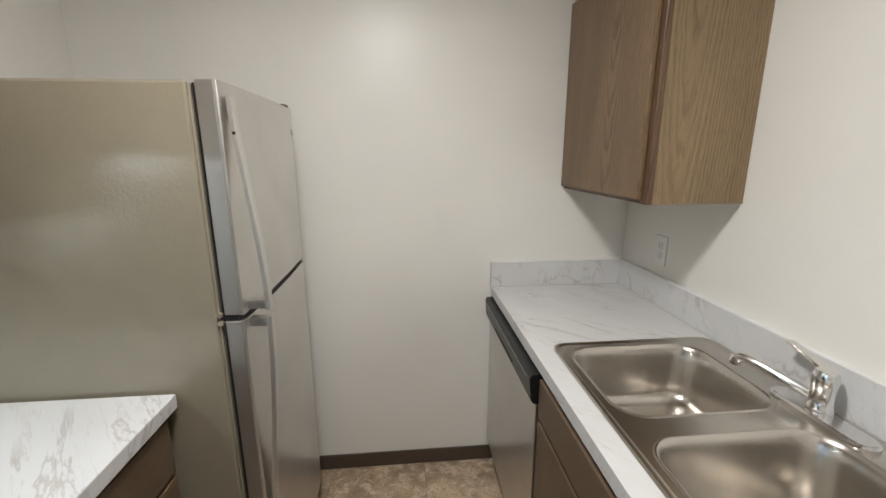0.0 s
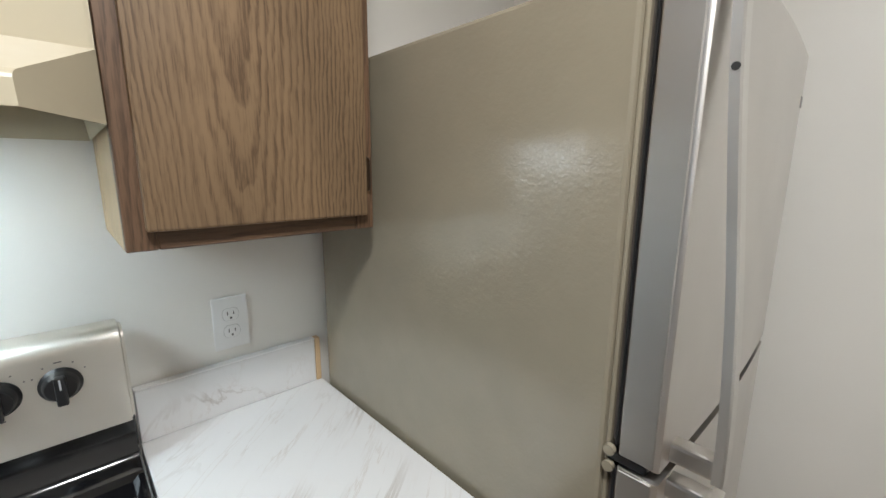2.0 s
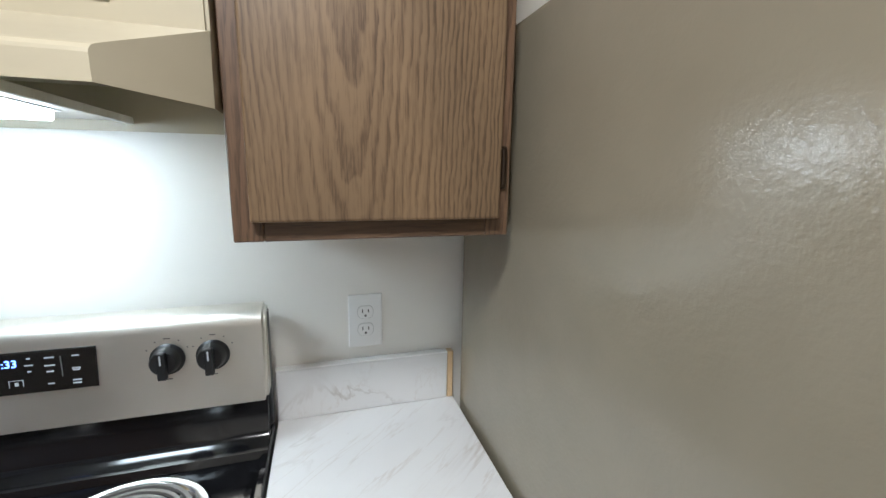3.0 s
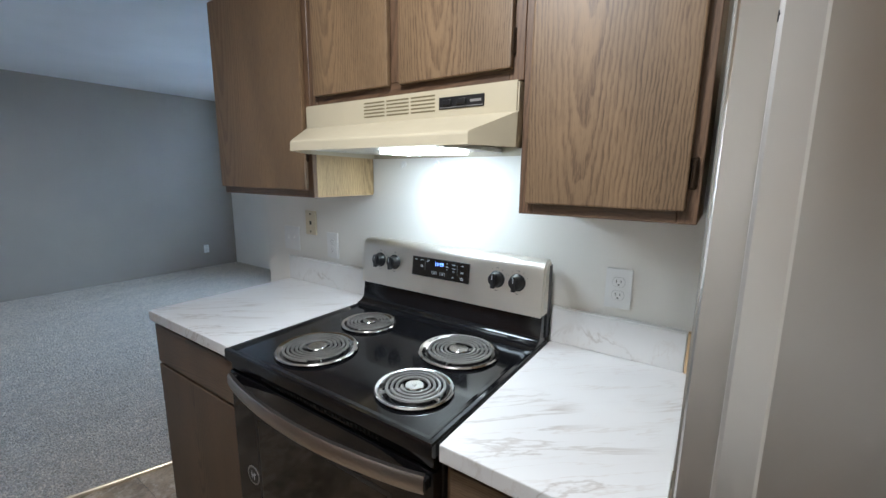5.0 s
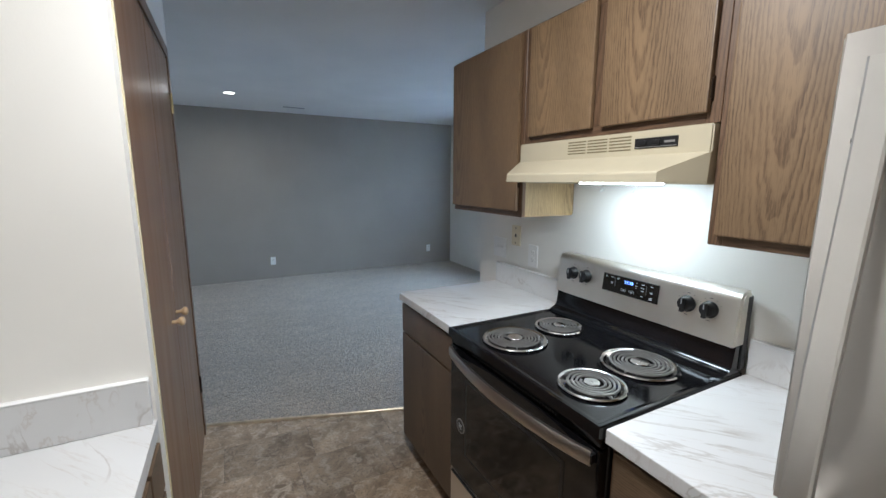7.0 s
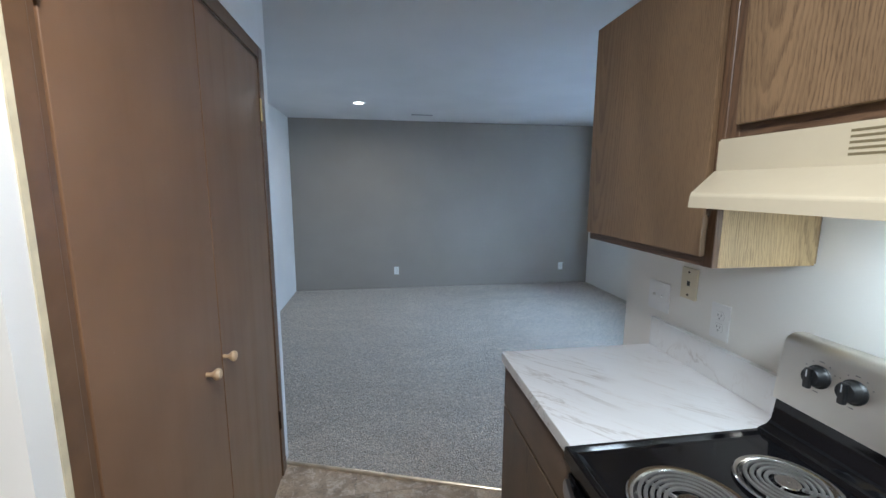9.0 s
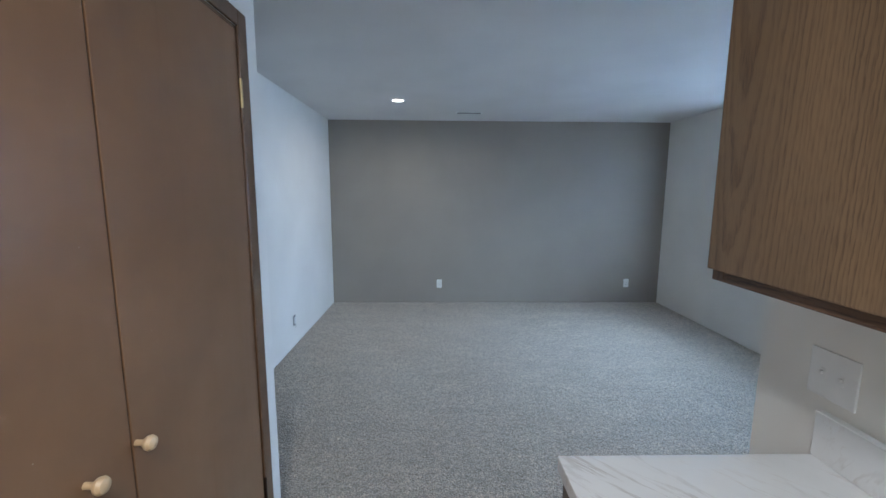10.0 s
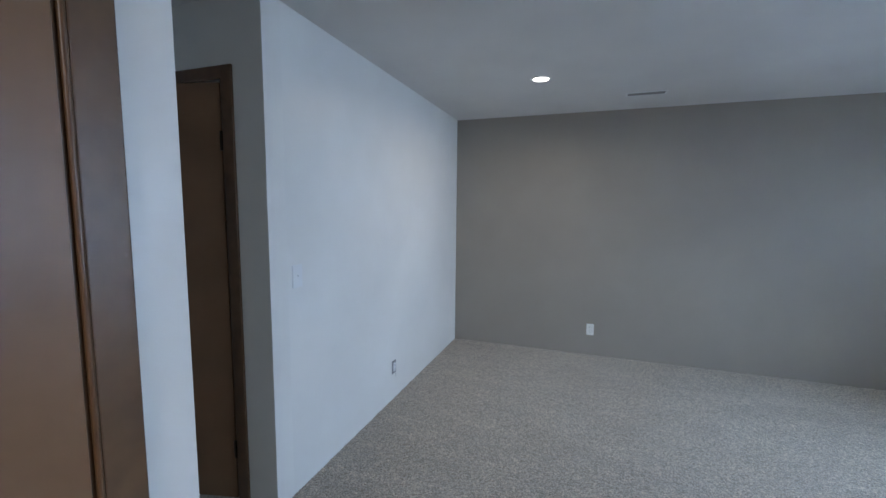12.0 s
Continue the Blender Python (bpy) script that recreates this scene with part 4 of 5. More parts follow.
# wall cabinet over the sink counter
ux, uy0, uy1 = 1.915, 0.535, YN - 0.002
uc = thing("wall_cabinet", (2.1, 0.84, 1.352), "brown oak wall cabinet with pale end panel in the corner", "cabinet", "oak wall cabinet over the sink")
part("back", bm_box((XE - 0.012, uy0 + 0.01, 1.356), (XE - 0.001, uy1, 2.088)), OAK_SIDE, uc)
part("bottom", bm_box((ux + 0.018, uy0 + 0.012, 1.362), (XE - 0.012, uy1, 1.376)), OAK_SIDE, uc)
part("top", bm_box((ux + 0.018, uy0 + 0.012, 2.075), (XE - 0.012, uy1, 2.088)), OAK_SIDE, uc)
part("side_panel", bm_box((ux + 0.018, uy0, 1.352), (XE - 0.001, uy0 + 0.012, 2.09)), OAK_SIDE, uc, "lighter oak end panel")
part("stile", bm_box((ux, uy0, 1.352), (ux + 0.018, uy0 + 0.036, 2.09), 0.0015), OAK_FRAME, uc)
part("stile", bm_box((ux, uy1 - 0.036, 1.352), (ux + 0.018, uy1, 2.09), 0.0015), OAK_FRAME, uc)
part("rail", bm_box((ux + 0.0005, uy0 + 0.036, 1.352), (ux + 0.018, uy1 - 0.036, 1.388), 0.0015), OAK_FRAME_H, uc)
part("rail", bm_box((ux + 0.0005, uy0 + 0.036, 2.054), (ux + 0.018, uy1 - 0.036, 2.09), 0.0015), OAK_FRAME_H, uc)
slab_door(uc, (ux - 0.017, uy0 + 0.022, 1.364), (ux - 0.001, uy1 - 0.004, 2.076))


# ---- closet with its pair of doors ----
CF = 1.626                                  # face of the casing
d0, d1, dz = DOOR_Y
cas = thing("door_casing", (CF, (d0 + d1) / 2, 0), "dark brown painted wood casing round the closet doors", "door frame", kind="structure")
part("jamb_board", bm_box((1.603, d0 + 0.046, 0.001), (XC - 0.0005, -0.6055, dz + 0.055), 0.003, 2), CASING, cas)
part("jamb_edge", bm_box((1.6255, d0, 0.001), (XC - 0.0005, d0 + 0.0455, dz + 0.055), 0.002), CASING, cas)
part("jamb_board", bm_box((CF, d1 - 0.064, 0.001), (XC - 0.0005, d1, dz + 0.055), 0.003, 2), CASING, cas)
part("head_board", bm_box((CF + 0.0005, d1, dz), (XC - 0.0005, d0, dz + 0.055), 0.003, 2), CASING, cas)
part("jamb_lining", bm_box((XC - 0.0005, d0 - 0.012, 0.001), (XC + 0.10, d0 - 0.0005, dz - 0.0005)), CASING, cas)
part("jamb_lining", bm_box((XC - 0.0005, d1 + 0.0005, 0.001), (XC + 0.10, d1 + 0.012, dz - 0.0005)), CASING, cas)
part("head_lining", bm_box((XC - 0.0005, d1 + 0.012, dz - 0.012), (XC + 0.10, d0 - 0.012, dz - 0.0005)), CASING, cas)
part("stop_bead", bm_cyl((CF + 0.004, d1 + 0.004, 0.01), (CF + 0.004, d1 + 0.004, dz - 0.004), 0.005, n=10), CASING, cas, "", True)
part("bottom_block", bm_box((CF - 0.002, d1 - 0.066, 0.001), (XC - 0.0005, d1 + 0.002, 0.075), 0.002), CASING, cas)
FOLD = -1.328


def closet_leaf(y0, y1, knob_y, hinge_y, label, flip):
    d = thing("closet_door", (1.65, (y0 + y1) / 2, 0.008), label, "door", "pair of closet doors")
    part("panel", bm_box((1.631, y0, 0.010), (1.664, y1, dz - 0.016), 0.0012, 1), DOOR_BROWN, d)
    k = part("knob", bm_lathe([(0.0075, 0.0), (0.007, 0.014), (0.010, 0.020), (0.0165, 0.026), (0.0185, 0.033), (0.0150, 0.041), (0.006, 0.045), (0.0, 0.0455)], 20, Matrix.Translation((1.631, knob_y, 0.957)) @ pose(0, 0, 0, 0, -90, 0)), KNOB_WOOD, d, "pale turned wooden knob", True)
    for z in (0.33, 1.885):
        bm = bm_cyl((CF - 0.001, hinge_y, z - 0.045), (CF - 0.001, hinge_y, z + 0.045), 0.006, n=12)
        bm_box((CF + 0.0005, hinge_y - flip * 0.003 - (0.018 if flip > 0 else 0), z - 0.042), (CF + 0.006, hinge_y - flip * 0.003 + (0 if flip > 0 else 0.018), z + 0.042), bm=bm)
        for s in (-0.0475, 0.0475):
            bm_cyl((CF - 0.001, hinge_y, z + s - 0.003), (CF - 0.001, hinge_y, z + s + 0.003), 0.0045, n=10, bm=bm)
        part("hinge", bm, BRASS if z > 1 else BRASS_DARK, d, "worn brass butt hinge" if z > 1 else "paint-covered hinge", True)
    return d


closet_leaf(FOLD + 0.003, d0 - 0.014, -1.200, d0 - 0.008, "smooth brown painted closet door with a scuffed lower half", -1)
closet_leaf(d1 + 0.014, FOLD - 0.003, -1.340, d1 + 0.010, "smooth brown painted closet door hung on brass hinges", 1)
# added near-black filler that gives the seam its shade
part("door_stop", bm_box((1.635, FOLD - 0.0022, 0.011), (1.680, FOLD + 0.0022, dz - 0.018)), DARK_SLOT, cas, "dark filler standing in for shade between the doors")
CREAM = plain("cream_paint_edge", (0.72, 0.62, 0.42), 0.6, spots=0.3)
part("paint_edge", bm_box((1.5975, -0.6058, 0.001), (1.5998, -0.592, dz + 0.05)), CREAM, cas, "rough cream paint line")

# ---- hall door, ajar ----
hx0, hx1, hz = HALL_DOOR
hc = thing("door_casing", ((hx0 + hx1) / 2, Y_H, 0), "dark brown wood casing of the hall doorway", "door frame", kind="structure")
part("jamb_board", bm_box((hx0 - 0.064, Y_H + 0.0005, 0.001), (hx0, Y_H + 0.014, hz + 0.06), 0.003, 2), CASING, hc)
part("jamb_board", bm_box((hx1, Y_H + 0.0005, 0.001), (hx1 + 0.064, Y_H + 0.014, hz + 0.06), 0.003, 2), CASING, hc)
part("head_board", bm_box((hx0, Y_H + 0.0005, hz), (hx1, Y_H + 0.0135, hz + 0.06), 0.003, 2), CASING, hc)
part("jamb_lining", bm_box((hx0 + 0.0005, Y_H - 0.12, 0.001), (hx0 + 0.014, Y_H + 0.0005, hz)), CASING, hc)
part("jamb_lining", bm_box((hx1 - 0.014, Y_H - 0.12, 0.001), (hx1 - 0.0005, Y_H + 0.0005, hz)), CASING, hc)
hd = thing("hall_door", (0, 0, 0), "flat dark brown wooden door standing ajar into the hall", "door")
part("panel", bm_box((0.0, -0.036, 0.010), (hx1 - hx0 - 0.034, 0.0, hz - 0.012), 0.003, 2), DOOR_BROWN, hd)
for z in (0.28, 1.82):
    part("hinge", bm_cyl((-0.004, 0.006, z - 0.045), (-0.004, 0.006, z + 0.045), 0.007, n=12), BRASS_DARK, hd, "dark butt hinge", True)
part("door_knob", bm_lathe([(0.026, 0.0), (0.026, 0.004), (0.010, 0.008), (0.010, 0.030), (0.024, 0.040), (0.028, 0.052), (0.020, 0.062), (0.0, 0.064)], 20, Matrix.Translation((0.62, 0.0, 0.95)) @ pose(0, 0, 0, -90, 0, 0)), BRASS, hd, "brass door knob", True)
hd.matrix_basis = pose(hx0 + 0.018, Y_H + 0.004, 0, 0, 0, 14)

# ---- baseboard of the north wall ----
solid("baseboard", bm_box((0.60, YN - 0.008, 0.001), (1.70, YN - 0.0005, 0.078), 0.002), BASEBOARD, "brown vinyl cove base along the end wall", "baseboard", kind="structure")


# ---- outlets and plates (built facing +x at the origin) ----
# grey for a ring that draws the groove shade round each receptacle
GAP_GREY = plain("shaded_plastic_gap", (0.55, 0.55, 0.54), 0.5)


def duplex(label, category="outlet"):
    o = thing("wall_outlet", (0, 0, 0), label, category, "white wall outlets")
    bm = bm_box((0.0, -0.036, -0.059), (0.0055, 0.036, 0.059), 0.0025, 2)
    part("cover_plate", bm, WHITE, o)
    for s in (0.0195, -0.0195):
        pts = [(0.0165 * math.cos(radians(a)), max(-0.0135, min(0.0135, 0.0172 * math.sin(radians(a))))) for a in range(0, 360, 20)]
        part("receptacle_gap", bm_prism([(y * 1.07, z * 1.08 + s) for y, z in pts], "x", 0.005, 0.0058), GAP_GREY, o)
        r = part("receptacle", bm_prism([(y, z + s) for y, z in pts], "x", 0.005, 0.0072), WHITE, o)
        for y, h in ((-0.0062, 0.0042), (0.0062, 0.0036)):
            part("slot", bm_box((0.0068, y - 0.0009, s + 0.0025 - h), (0.0075, y + 0.0009, s + 0.0025 + h)), DARK_SLOT, r)
        part("ground_hole", bm_cyl((0.0068, 0, s - 0.0078), (0.0075, 0, s - 0.0078), 0.0024, n=10), DARK_SLOT, r)
    part("screw", bm_cyl((0.005, 0, 0), (0.0066, 0, 0), 0.0028, n=12), WHITE, o)
    return o


first = duplex("white duplex outlet above the counter by the refrigerator")
first.matrix_basis = pose(0.0005, 0.189, 1.115)
for label, m in (("white duplex outlet above the end counter", pose(0.0005, -1.032, 1.110)), ("white duplex outlet above the sink counter", pose(XE - 0.0005, 0.885, 1.128, 0, 0, 180)),
                 ("white outlet low on the grey wall", pose(0.868, YS + 0.0005, 0.274, 0, 0, 90)), ("white outlet low on the grey wall", pose(-1.752, YS + 0.0005, 0.284, 0, 0, 90))):
    tagged(copy_thing(first, m), label)
sw = thing("light_switch", (0, 0, 0), "white double rocker plate above the end counter", "switch")
part("cover_plate", bm_box((0, -0.058, -0.058), (0.0055, 0.058, 0.058), 0.0025, 2), WHITE, sw)
for y in (-0.023, 0.023):
    t = part("switch_frame", bm_box((0.0045, y - 0.006, -0.013), (0.0062, y + 0.006, 0.013), 0.0006), WHITE, sw)
    part("toggle", bm_box((0.006, y - 0.004, -0.002), (0.014, y + 0.004, 0.007), 0.0015), WHITE, t)
sw.matrix_basis = pose(0.0005, -1.328, 1.117)
jk = thing("phone_jack", (0, 0, 0), "yellowed almond jack plate under the wall cabinet", "jack")
part("cover_plate", bm_box((0, -0.036, -0.056), (0.009, 0.036, 0.056), 0.003, 2), ALMOND_PLASTIC, jk)
part("port", bm_box((0.0085, -0.007, -0.009), (0.0095, 0.007, 0.009), 0.0005), DARK_SLOT, jk)
for z in (-0.041, 0.041):
    part("screw", bm_cyl((0.0085, 0, z), (0.0102, 0, z), 0.0045, n=12), BRASS_DARK, jk)
jk.matrix_basis = pose(0.0005, -1.175, 1.203)
s1 = thing("light_switch", (0, 0, 0), "single white toggle switch on the living room wall", "switch")
part("cover_plate", bm_box((0, -0.036, -0.059), (0.0055, 0.036, 0.059), 0.0025, 2), WHITE, s1)
t = part("switch_frame", bm_box((0.005, -0.006, -0.013), (0.0062, 0.006, 0.013), 0.0006), WHITE, s1)
part("toggle", bm_box((0.006, -0.004, -0.002), (0.015, 0.004, 0.008), 0.0015), WHITE, t)
s1.matrix_basis = pose(XLE - 0.0005, -3.290, 1.160, 0, 0, 180)
jb = thing("wall_outlet", (0, 0, 0), "open outlet box with a loose receptacle and torn paint", "outlet")
part("box_rim", bm_box((0, -0.032, -0.052), (0.003, 0.032, 0.052), 0.001), METAL_GREY, jb)
part("receptacle", bm_box((0.002, -0.017, -0.034), (0.010, 0.017, 0.034), 0.003, 2), WHITE, jb)
part("mounting_strap", bm_box((0.002, -0.010, -0.050), (0.0045, 0.010, 0.050), 0.0005), METAL_GREY, jb)
for z in (-0.042, 0.042):
    part("screw", bm_cyl((0.004, 0, z), (0.007, 0, z), 0.004, n=10), METAL_GREY, jb)
for z in (-0.017, 0.017):
    for y in (-0.006, 0.006):
        part("slot", bm_box((0.0096, y - 0.001, z - 0.004), (0.0104, y + 0.001, z + 0.004)), DARK_SLOT, jb)
part("torn_paint", bm_box((0.0, 0.034, -0.095), (0.0006, 0.040, 0.045)), METAL_GREY, jb)
jb.matrix_basis = pose(XLE - 0.0005, -4.385, 0.262, 0, 0, 180)

# ---- ceiling fittings ----
rl = thing("recessed_light", (1.31, -4.77, H), "lit round recessed ceiling light with a white trim", "ceiling light")
part("trim_ring", bm_lathe([(0.057, -0.0005), (0.078, -0.0005), (0.076, -0.005), (0.060, -0.008), (0.057, -0.004)], 36, Matrix.Translation((1.31, -4.77, H))), WHITE, rl, "", True)
part("lens", bm_cyl((1.31, -4.77, H - 0.004), (1.31, -4.77, H - 0.0005), 0.056, n=36), LAMP_GLOW, rl, "glowing frosted lens")
cv = thing("ceiling_vent", (0.53, -5.41, H), "narrow white slotted ceiling register", "vent")
part("backing", bm_box((0.39, -5.445, H - 0.002), (0.67, -5.375, H - 0.0005)), DARK_SLOT, cv)
for lo, hi in (((0.375, -5.460), (0.685, -5.447)), ((0.375, -5.373), (0.685, -5.360)), ((0.375, -5.447), (0.390, -5.373)), ((0.670, -5.447), (0.685, -5.373))):
    part("frame", bm_box((*lo, H - 0.006), (*hi, H - 0.0005), 0.001), WHITE, cv)
for k in range(5):
    y = -5.440 + k * 0.0145
    part("slat", bm_prism([(y, H - 0.007), (y + 0.007, H - 0.0025), (y + 0.008, H - 0.0035), (y + 0.001, H - 0.008)], "x", 0.391, 0.669), METAL_GREY, cv)
fx = thing("ceiling_light", (LAMP_XY[0], LAMP_XY[1], H), "round lit ceiling fixture with a frosted glass dish", "ceiling light")
part("canopy", bm_lathe([(0.0, -0.0005), (0.145, -0.0005), (0.150, -0.030), (0.140, -0.058), (0.0, -0.058)], 36, Matrix.Translation((*LAMP_XY, H))), WHITE, fx, "", True)
part("glass_dish", bm_lathe([(0.135, -0.056), (0.138, -0.080), (0.120, -0.118), (0.080, -0.142), (0.030, -0.152), (0.0, -0.153)], 36, Matrix.Translation((*LAMP_XY, H))), FIX_GLOW, fx, "glowing frosted glass dish", True)

# ---- living room window with vertical blinds ----
y0, y1, z0, z1 = WIN
bm = sheet([YS, y0, y1, Y_W], [0.0, z0, z1, H], {(1, 1)}, *WEST_WALL)
bmesh.ops.transform(bm, verts=bm.verts, matrix=Matrix(((0, 0, 1, 0), (1, 0, 0, 0), (0, 1, 0, 0), (0, 0, 0, 1))))
solid("wall_living_west", bm, WALL, "white painted living room window wall", "wall", kind="structure")
w = thing("window_1", (XLW, (y0 + y1) / 2, z0), "wide window with brown wood trim behind closed blinds", "window", kind="structure")
for lo, hi in (((y0 - 0.035, z0 - 0.035), (y1 + 0.035, z0)), ((y0 - 0.035, z1), (y1 + 0.035, z1 + 0.030)), ((y0 - 0.035, z0), (y0, z1)), ((y1, z0), (y1 + 0.035, z1))):
    part("trim_board", bm_box((XLW + 0.0005, lo[0], lo[1]), (XLW + 0.014, hi[0], hi[1]), 0.002), CASING, w)
for lo, hi in (((y0, z0), (y1, z0 + 0.015)), ((y0, z1 - 0.015), (y1, z1)), ((y0, z0 + 0.015), (y0 + 0.015, z1 - 0.015)), ((y1 - 0.015, z0 + 0.015), (y1, z1 - 0.015))):
    part("frame_lining", bm_box((XLW - 0.118, lo[0], lo[1]), (XLW - 0.002, hi[0], hi[1])), CASING, w)
my = (y0 + y1) / 2
part("sash_bar", bm_box((XLW - 0.110, my - 0.02, z0 + 0.015), (XLW - 0.085, my + 0.02, z1 - 0.015), 0.002), WHITE, w)
GLASS = Mat("window_glass", (1, 1, 1), 0.0, Transmission_Weight=1.0, IOR=1.45).m
for a, b in ((y0 + 0.016, my - 0.021), (my + 0.021, y1 - 0.016)):
    p = part("pane", bm_box((XLW - 0.100, a, z0 + 0.016), (XLW - 0.095, b, z1 - 0.016)), GLASS, w)
    p.visible_shadow = False
vm = Mat("blind_vinyl", (0.84, 0.86, 0.88), 0.5)
tr = vm.node("ShaderNodeBsdfTranslucent", {"Color": (0.86, 0.90, 0.94, 1)})
mx = vm.node("ShaderNodeMixShader", {0: 0.025, 1: vm.b.outputs[0], 2: tr.outputs[0]})
# thin vinyl lets a part of the light straight through
clear = vm.node("ShaderNodeBsdfTransparent", {"Color": (0.95, 0.97, 1.0, 1)})
mx = vm.node("ShaderNodeMixShader", {0: 0.34, 1: mx.outputs[0], 2: clear.outputs[0]})
vm.t.links.new(mx.outputs[0], vm.t.nodes["Material Output"].inputs["Surface"])
VANE = vm.m
bl = thing("vertical_blinds", (XLW, my, z0), "white closed vertical vinyl blinds glowing with daylight", "blinds")
part("valance", bm_box((XLW - 0.035, y0 - 0.010, 1.965), (XLW + 0.024, y1 + 0.010, 2.064), 0.002), WHITE, bl, "flat white valance")
vane = [(-0.044, 0.0), (-0.030, 0.006), (-0.012, 0.0095), (0.012, 0.0095), (0.030, 0.006), (0.044, 0.0)]
shape = vane + [(a, b - 0.0012) for a, b in vane[::-1]]
n = 37
for k in range(n):
    yc = y0 + 0.045 + k * (y1 - y0 - 0.09) / (n - 1)
    m = Matrix.Translation((XLW - 0.012, yc, 0)) @ pose(0, 0, 0, 0, 0, 14 + 5 * math.sin(k * 1.9))
    q = [m @ Vector((b, a, 0)) for a, b in shape]
    low = 0.892 + 0.002 * math.sin(k * 2.3)
    part("vane", bm_prism([(p.x, p.y) for p in q], "z", low, 1.968), VANE, bl, "", True)

# ---- floors ----
VINYL = Mat("stone_vinyl", (0.25, 0.2, 0.16), 0.42)
v = VINYL
r = v.rand()
off = v.node("ShaderNodeCombineXYZ", [v.math("MULTIPLY", r, 37.0), v.math("MULTIPLY", r, 19.0), 0.0]).outputs[0]
pos = v.node("ShaderNodeVectorMath", [v.c, off]).outputs[0]
big = v.noise(pos, 5.0, 5, 0.6, 0.6)
mid = v.noise(pos, 17.0, 5, 0.65, 1.0)
fine = v.noise(pos, 80.0, 4, 0.7)
tone = v.mix(v.ramp(big, (0.34, 0.0), (0.66, 1.0)), (0.19, 0.134, 0.088), (0.50, 0.372, 0.255))
tone = v.mix(v.ramp(mid, (0.48, 0.0), (0.62, 0.75)), tone, (0.56, 0.46, 0.36))
tone = v.mix(v.ramp(fine, (0.50, 0.0), (0.70, 0.7)), tone, (0.13, 0.10, 0.075))
k = v.math("MULTIPLY_ADD", r, 0.55, 0.72)
v.put("Base Color", v.mix(1.0, tone, v.node("ShaderNodeCombineColor", [k, v.math("MULTIPLY", k, 0.99), v.math("MULTIPLY", k, 0.97)]).outputs[0], "MULTIPLY"))
v.put("Roughness", v.math("MULTIPLY_ADD", mid, 0.25, 0.30))
v.bump(v.math("ADD", mid, fine), 0.12, 0.0015)
VINYL = v.m
GROUT = plain("tile_joint", (0.10, 0.085, 0.07), 0.6)
kf = thing("floor_kitchen", (1.0, 0.0, 0), "mottled brown stone-look vinyl tile floor of the kitchen", "floor", kind="structure")
part("bed", bm_prism([(0.0, EDGE_A.y), (EDGE_B.x, EDGE_B.y), (EDGE_B.x, -0.54), (XE, -0.54), (XE, YN), (0.0, YN)], "z", -0.02, -0.0012), GROUT, kf)
TW, TH = 0.446, 0.2985
random.seed(5)
for row in range(-9, 12):
    ya = -1.495 + row * TH
    shift = {0: 1.174, -1: 1.080, 1: 0.967}.get(row, (row * 0.61 * TW) % TW)
    for col in range(-7, 8):
        xa = shift + col * TW
        lo = Vector((max(0.0, xa), max(-2.12, ya), 0))
        hi = Vector((min(1.72, xa + TW), min(YN, ya + TH), 0))
        if hi.x - lo.x < 0.01 or hi.y - lo.y < 0.01:
            continue
        bm = bm_box((lo.x + 0.0008, lo.y + 0.0008, -0.004), (hi.x - 0.0008, hi.y - 0.0008, 0.0))
        side = Vector((EDGE_B.y - EDGE_A.y, -(EDGE_B.x - EDGE_A.x), 0)).normalized()
        cut = bmesh.ops.bisect_plane(bm, geom=bm.verts[:] + bm.edges[:] + bm.faces[:], plane_co=EDGE_A, plane_no=side, clear_outer=True)
        if len(bm.verts) < 4:
            bm.free()
            continue
        rim = [e for e in bm.edges if e.is_boundary]
        if rim:
            bmesh.ops.contextual_create(bm, geom=rim)
        part("tile", bm, VINYL, kf)
strip = (EDGE_B - EDGE_A).normalized()
STRIP = plain("seam_strip", (0.72, 0.62, 0.47), 0.30, 0.5, spots=0.25)
solid("floor_trim", bm_sweep([EDGE_A + Vector((0, 0, 0.001)), EDGE_B + Vector((0, 0, 0.001))], [(-0.011, -0.002), (0.011, -0.002), (0.009, 0.009), (0.004, 0.014), (-0.004, 0.014), (-0.009, 0.009)]), STRIP, "thin tan transition strip between vinyl and carpet", "floor trim", kind="structure")

CARPET = Mat("carpet_pile", (0.30, 0.27, 0.23), 0.95, Sheen_Weight=0.25)
v = CARPET
tuft = v.node("ShaderNodeTexVoronoi", {"Vector": v.c, "Scale": 105.0}).outputs
speck = v.noise(v.c, 120.0, 3, 0.75)
swirl = v.noise(v.scaled(v.c, (1.0, 2.2, 1.0)), 2.4, 4, 0.6)
clump = v.noise(v.c, 34.0, 3, 0.6)
tone = v.mix(v.ramp(speck, (0.40, 0.0), (0.61, 1.0)), (0.36, 0.305, 0.238), (0.94, 0.80, 0.645))
tone = v.mix(v.ramp(swirl, (0.35, 0.22), (0.65, 0.0)), tone, (0.18, 0.16, 0.135))
tone = v.mix(v.ramp(clump, (0.40, 0.30), (0.60, 0.0)), tone, (0.19, 0.172, 0.152))
tone = v.mix(v.ramp(tuft[0], (0.45, 0.0), (0.80, 0.38)), tone, (0.12, 0.103, 0.082))
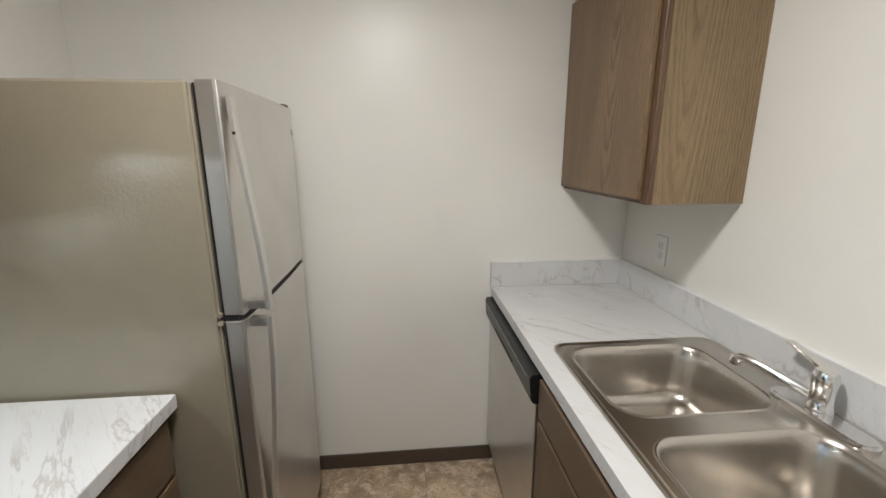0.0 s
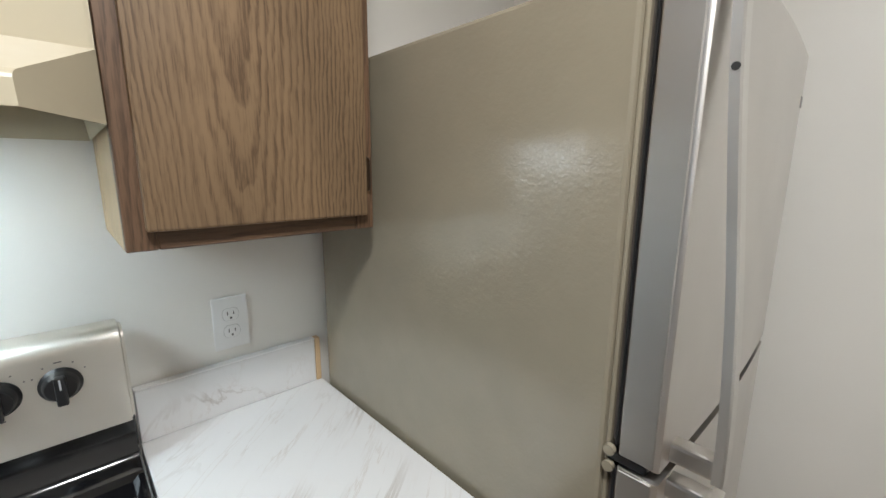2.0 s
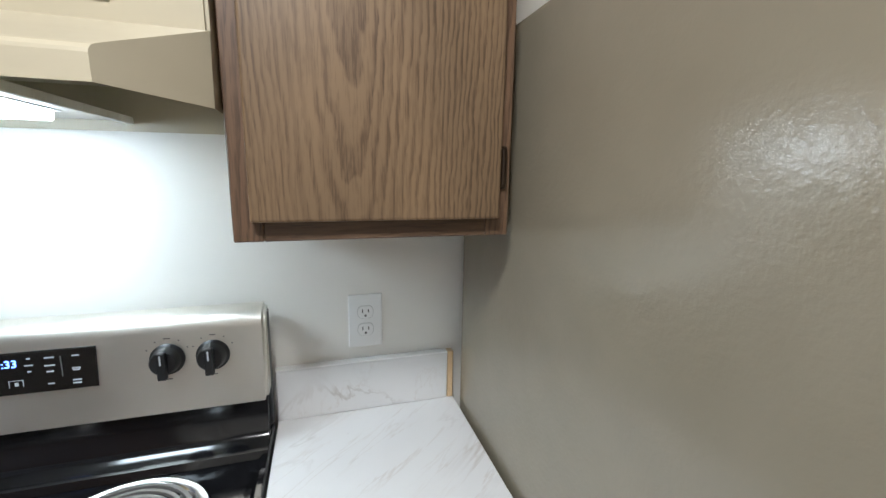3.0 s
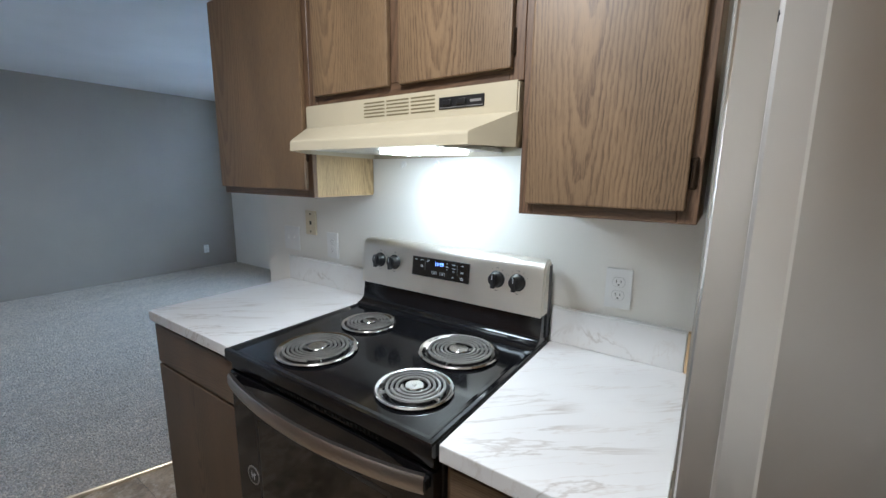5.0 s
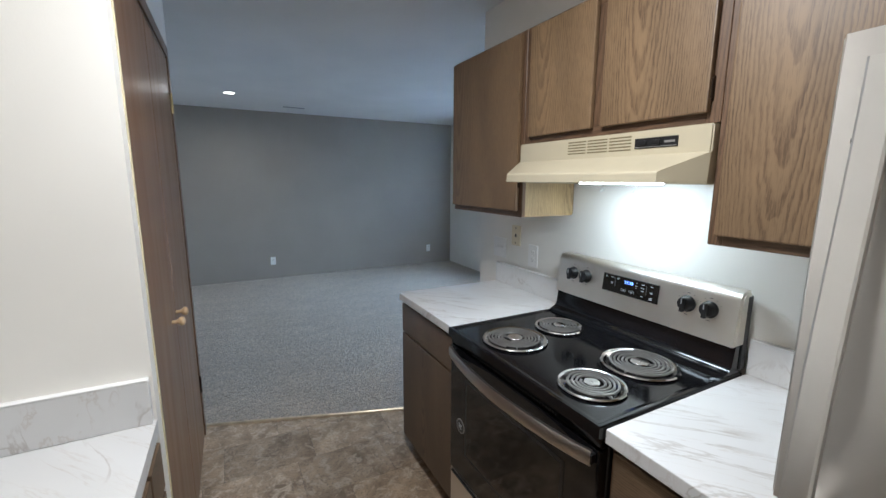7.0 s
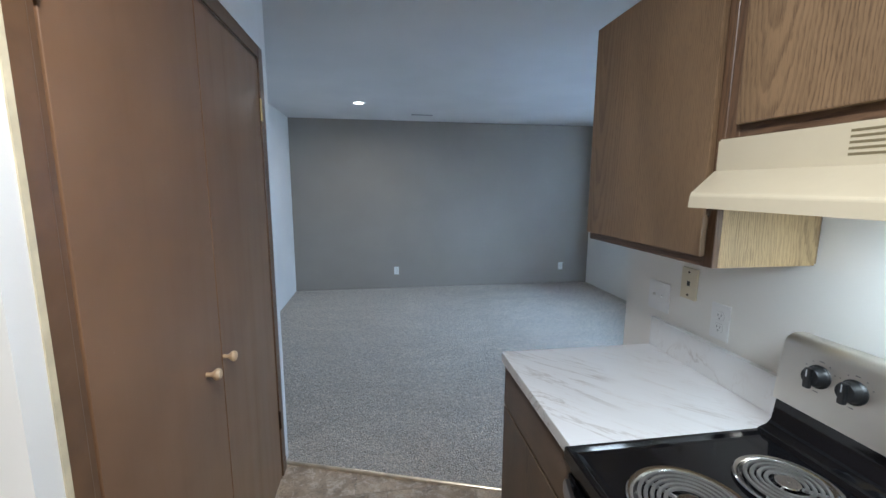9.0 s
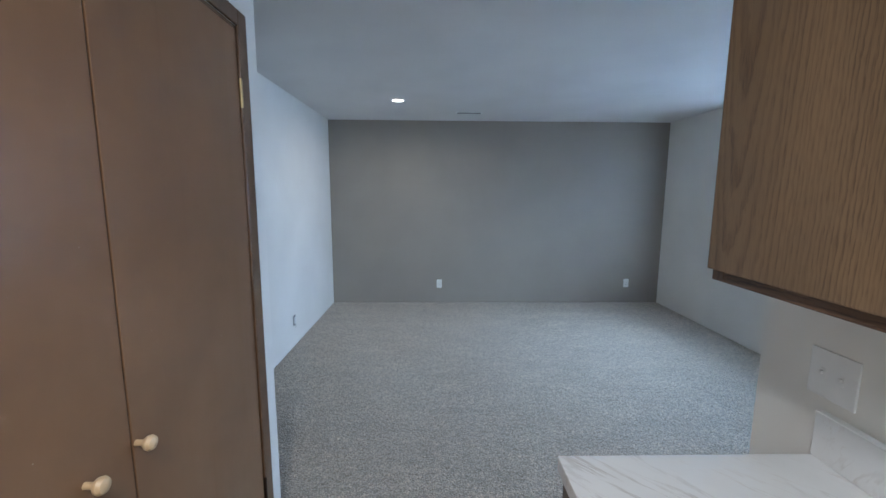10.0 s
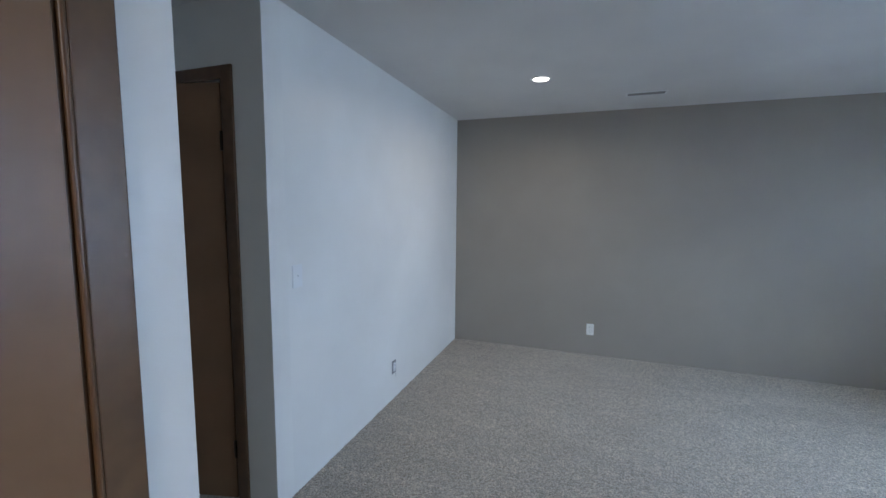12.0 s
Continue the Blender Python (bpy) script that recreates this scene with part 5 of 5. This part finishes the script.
v.put("Base Color", tone)
v.bump(v.math("ADD", v.math("MULTIPLY", tuft[0], -1.0), speck), 1.0, 0.009)
CARPET = v.m
poly = [(XLW - 0.02, YS - 0.02), (XLE + 0.02, YS - 0.02), (XLE + 0.02, Y_H - 0.02), (4.42, Y_H - 0.02), (4.42, Y_CS + 0.02), (EDGE_B.x, Y_CS + 0.02), (EDGE_B.x, EDGE_B.y), (EDGE_A.x, EDGE_A.y), (EDGE_A.x, Y_W + 0.02), (XLW - 0.02, Y_W + 0.02)]
step = 0.0135
gx = np.arange(XLW - 0.03, 4.44, step)
gy = np.arange(YS - 0.03, Y_W + 0.04, step)
rng = np.random.default_rng(3)
X, Y = np.meshgrid(gx, gy, indexing="ij")
Z = 0.004 + 0.0028 * rng.standard_normal(X.shape).clip(-1.6, 1.6)
X = X + rng.uniform(-0.004, 0.004, X.shape)
Y = Y + rng.uniform(-0.004, 0.004, Y.shape)
cx, cy = gx[:-1, None] + step / 2 + 0 * gy[None, :-1], gy[None, :-1] + step / 2 + 0 * gx[:-1, None]
inside = np.zeros(cx.shape, bool)
for (ax, ay), (bx, by) in zip(poly, poly[1:] + poly[:1]):
    if ay != by:
        inside ^= ((ay > cy) != (by > cy)) & (cx < (bx - ax) * (cy - ay) / (by - ay) + ax)
i, j = np.nonzero(inside)
ny = len(gy)
quads = np.stack([i * ny + j, (i + 1) * ny + j, (i + 1) * ny + j + 1, i * ny + j + 1], 1)
used, back = np.unique(quads, return_inverse=True)
verts = np.stack([X.ravel(), Y.ravel(), Z.ravel()], 1)[used]
me = bpy.data.meshes.new("floor_carpet")
me.from_pydata(verts.tolist(), [], back.reshape(-1, 4).tolist())
me.materials.append(CARPET)
me.polygons.foreach_set("use_smooth", np.ones(len(me.polygons), bool))
tagged(new("floor_carpet", me), "greyish beige cut-pile carpet of the living room", "carpet", kind="structure")
solid("carpet_pad", bm_prism([(x, y) for x, y in poly], "z", -0.02, -0.004), GROUT, "pad under the living room carpet", "floor", kind="structure")
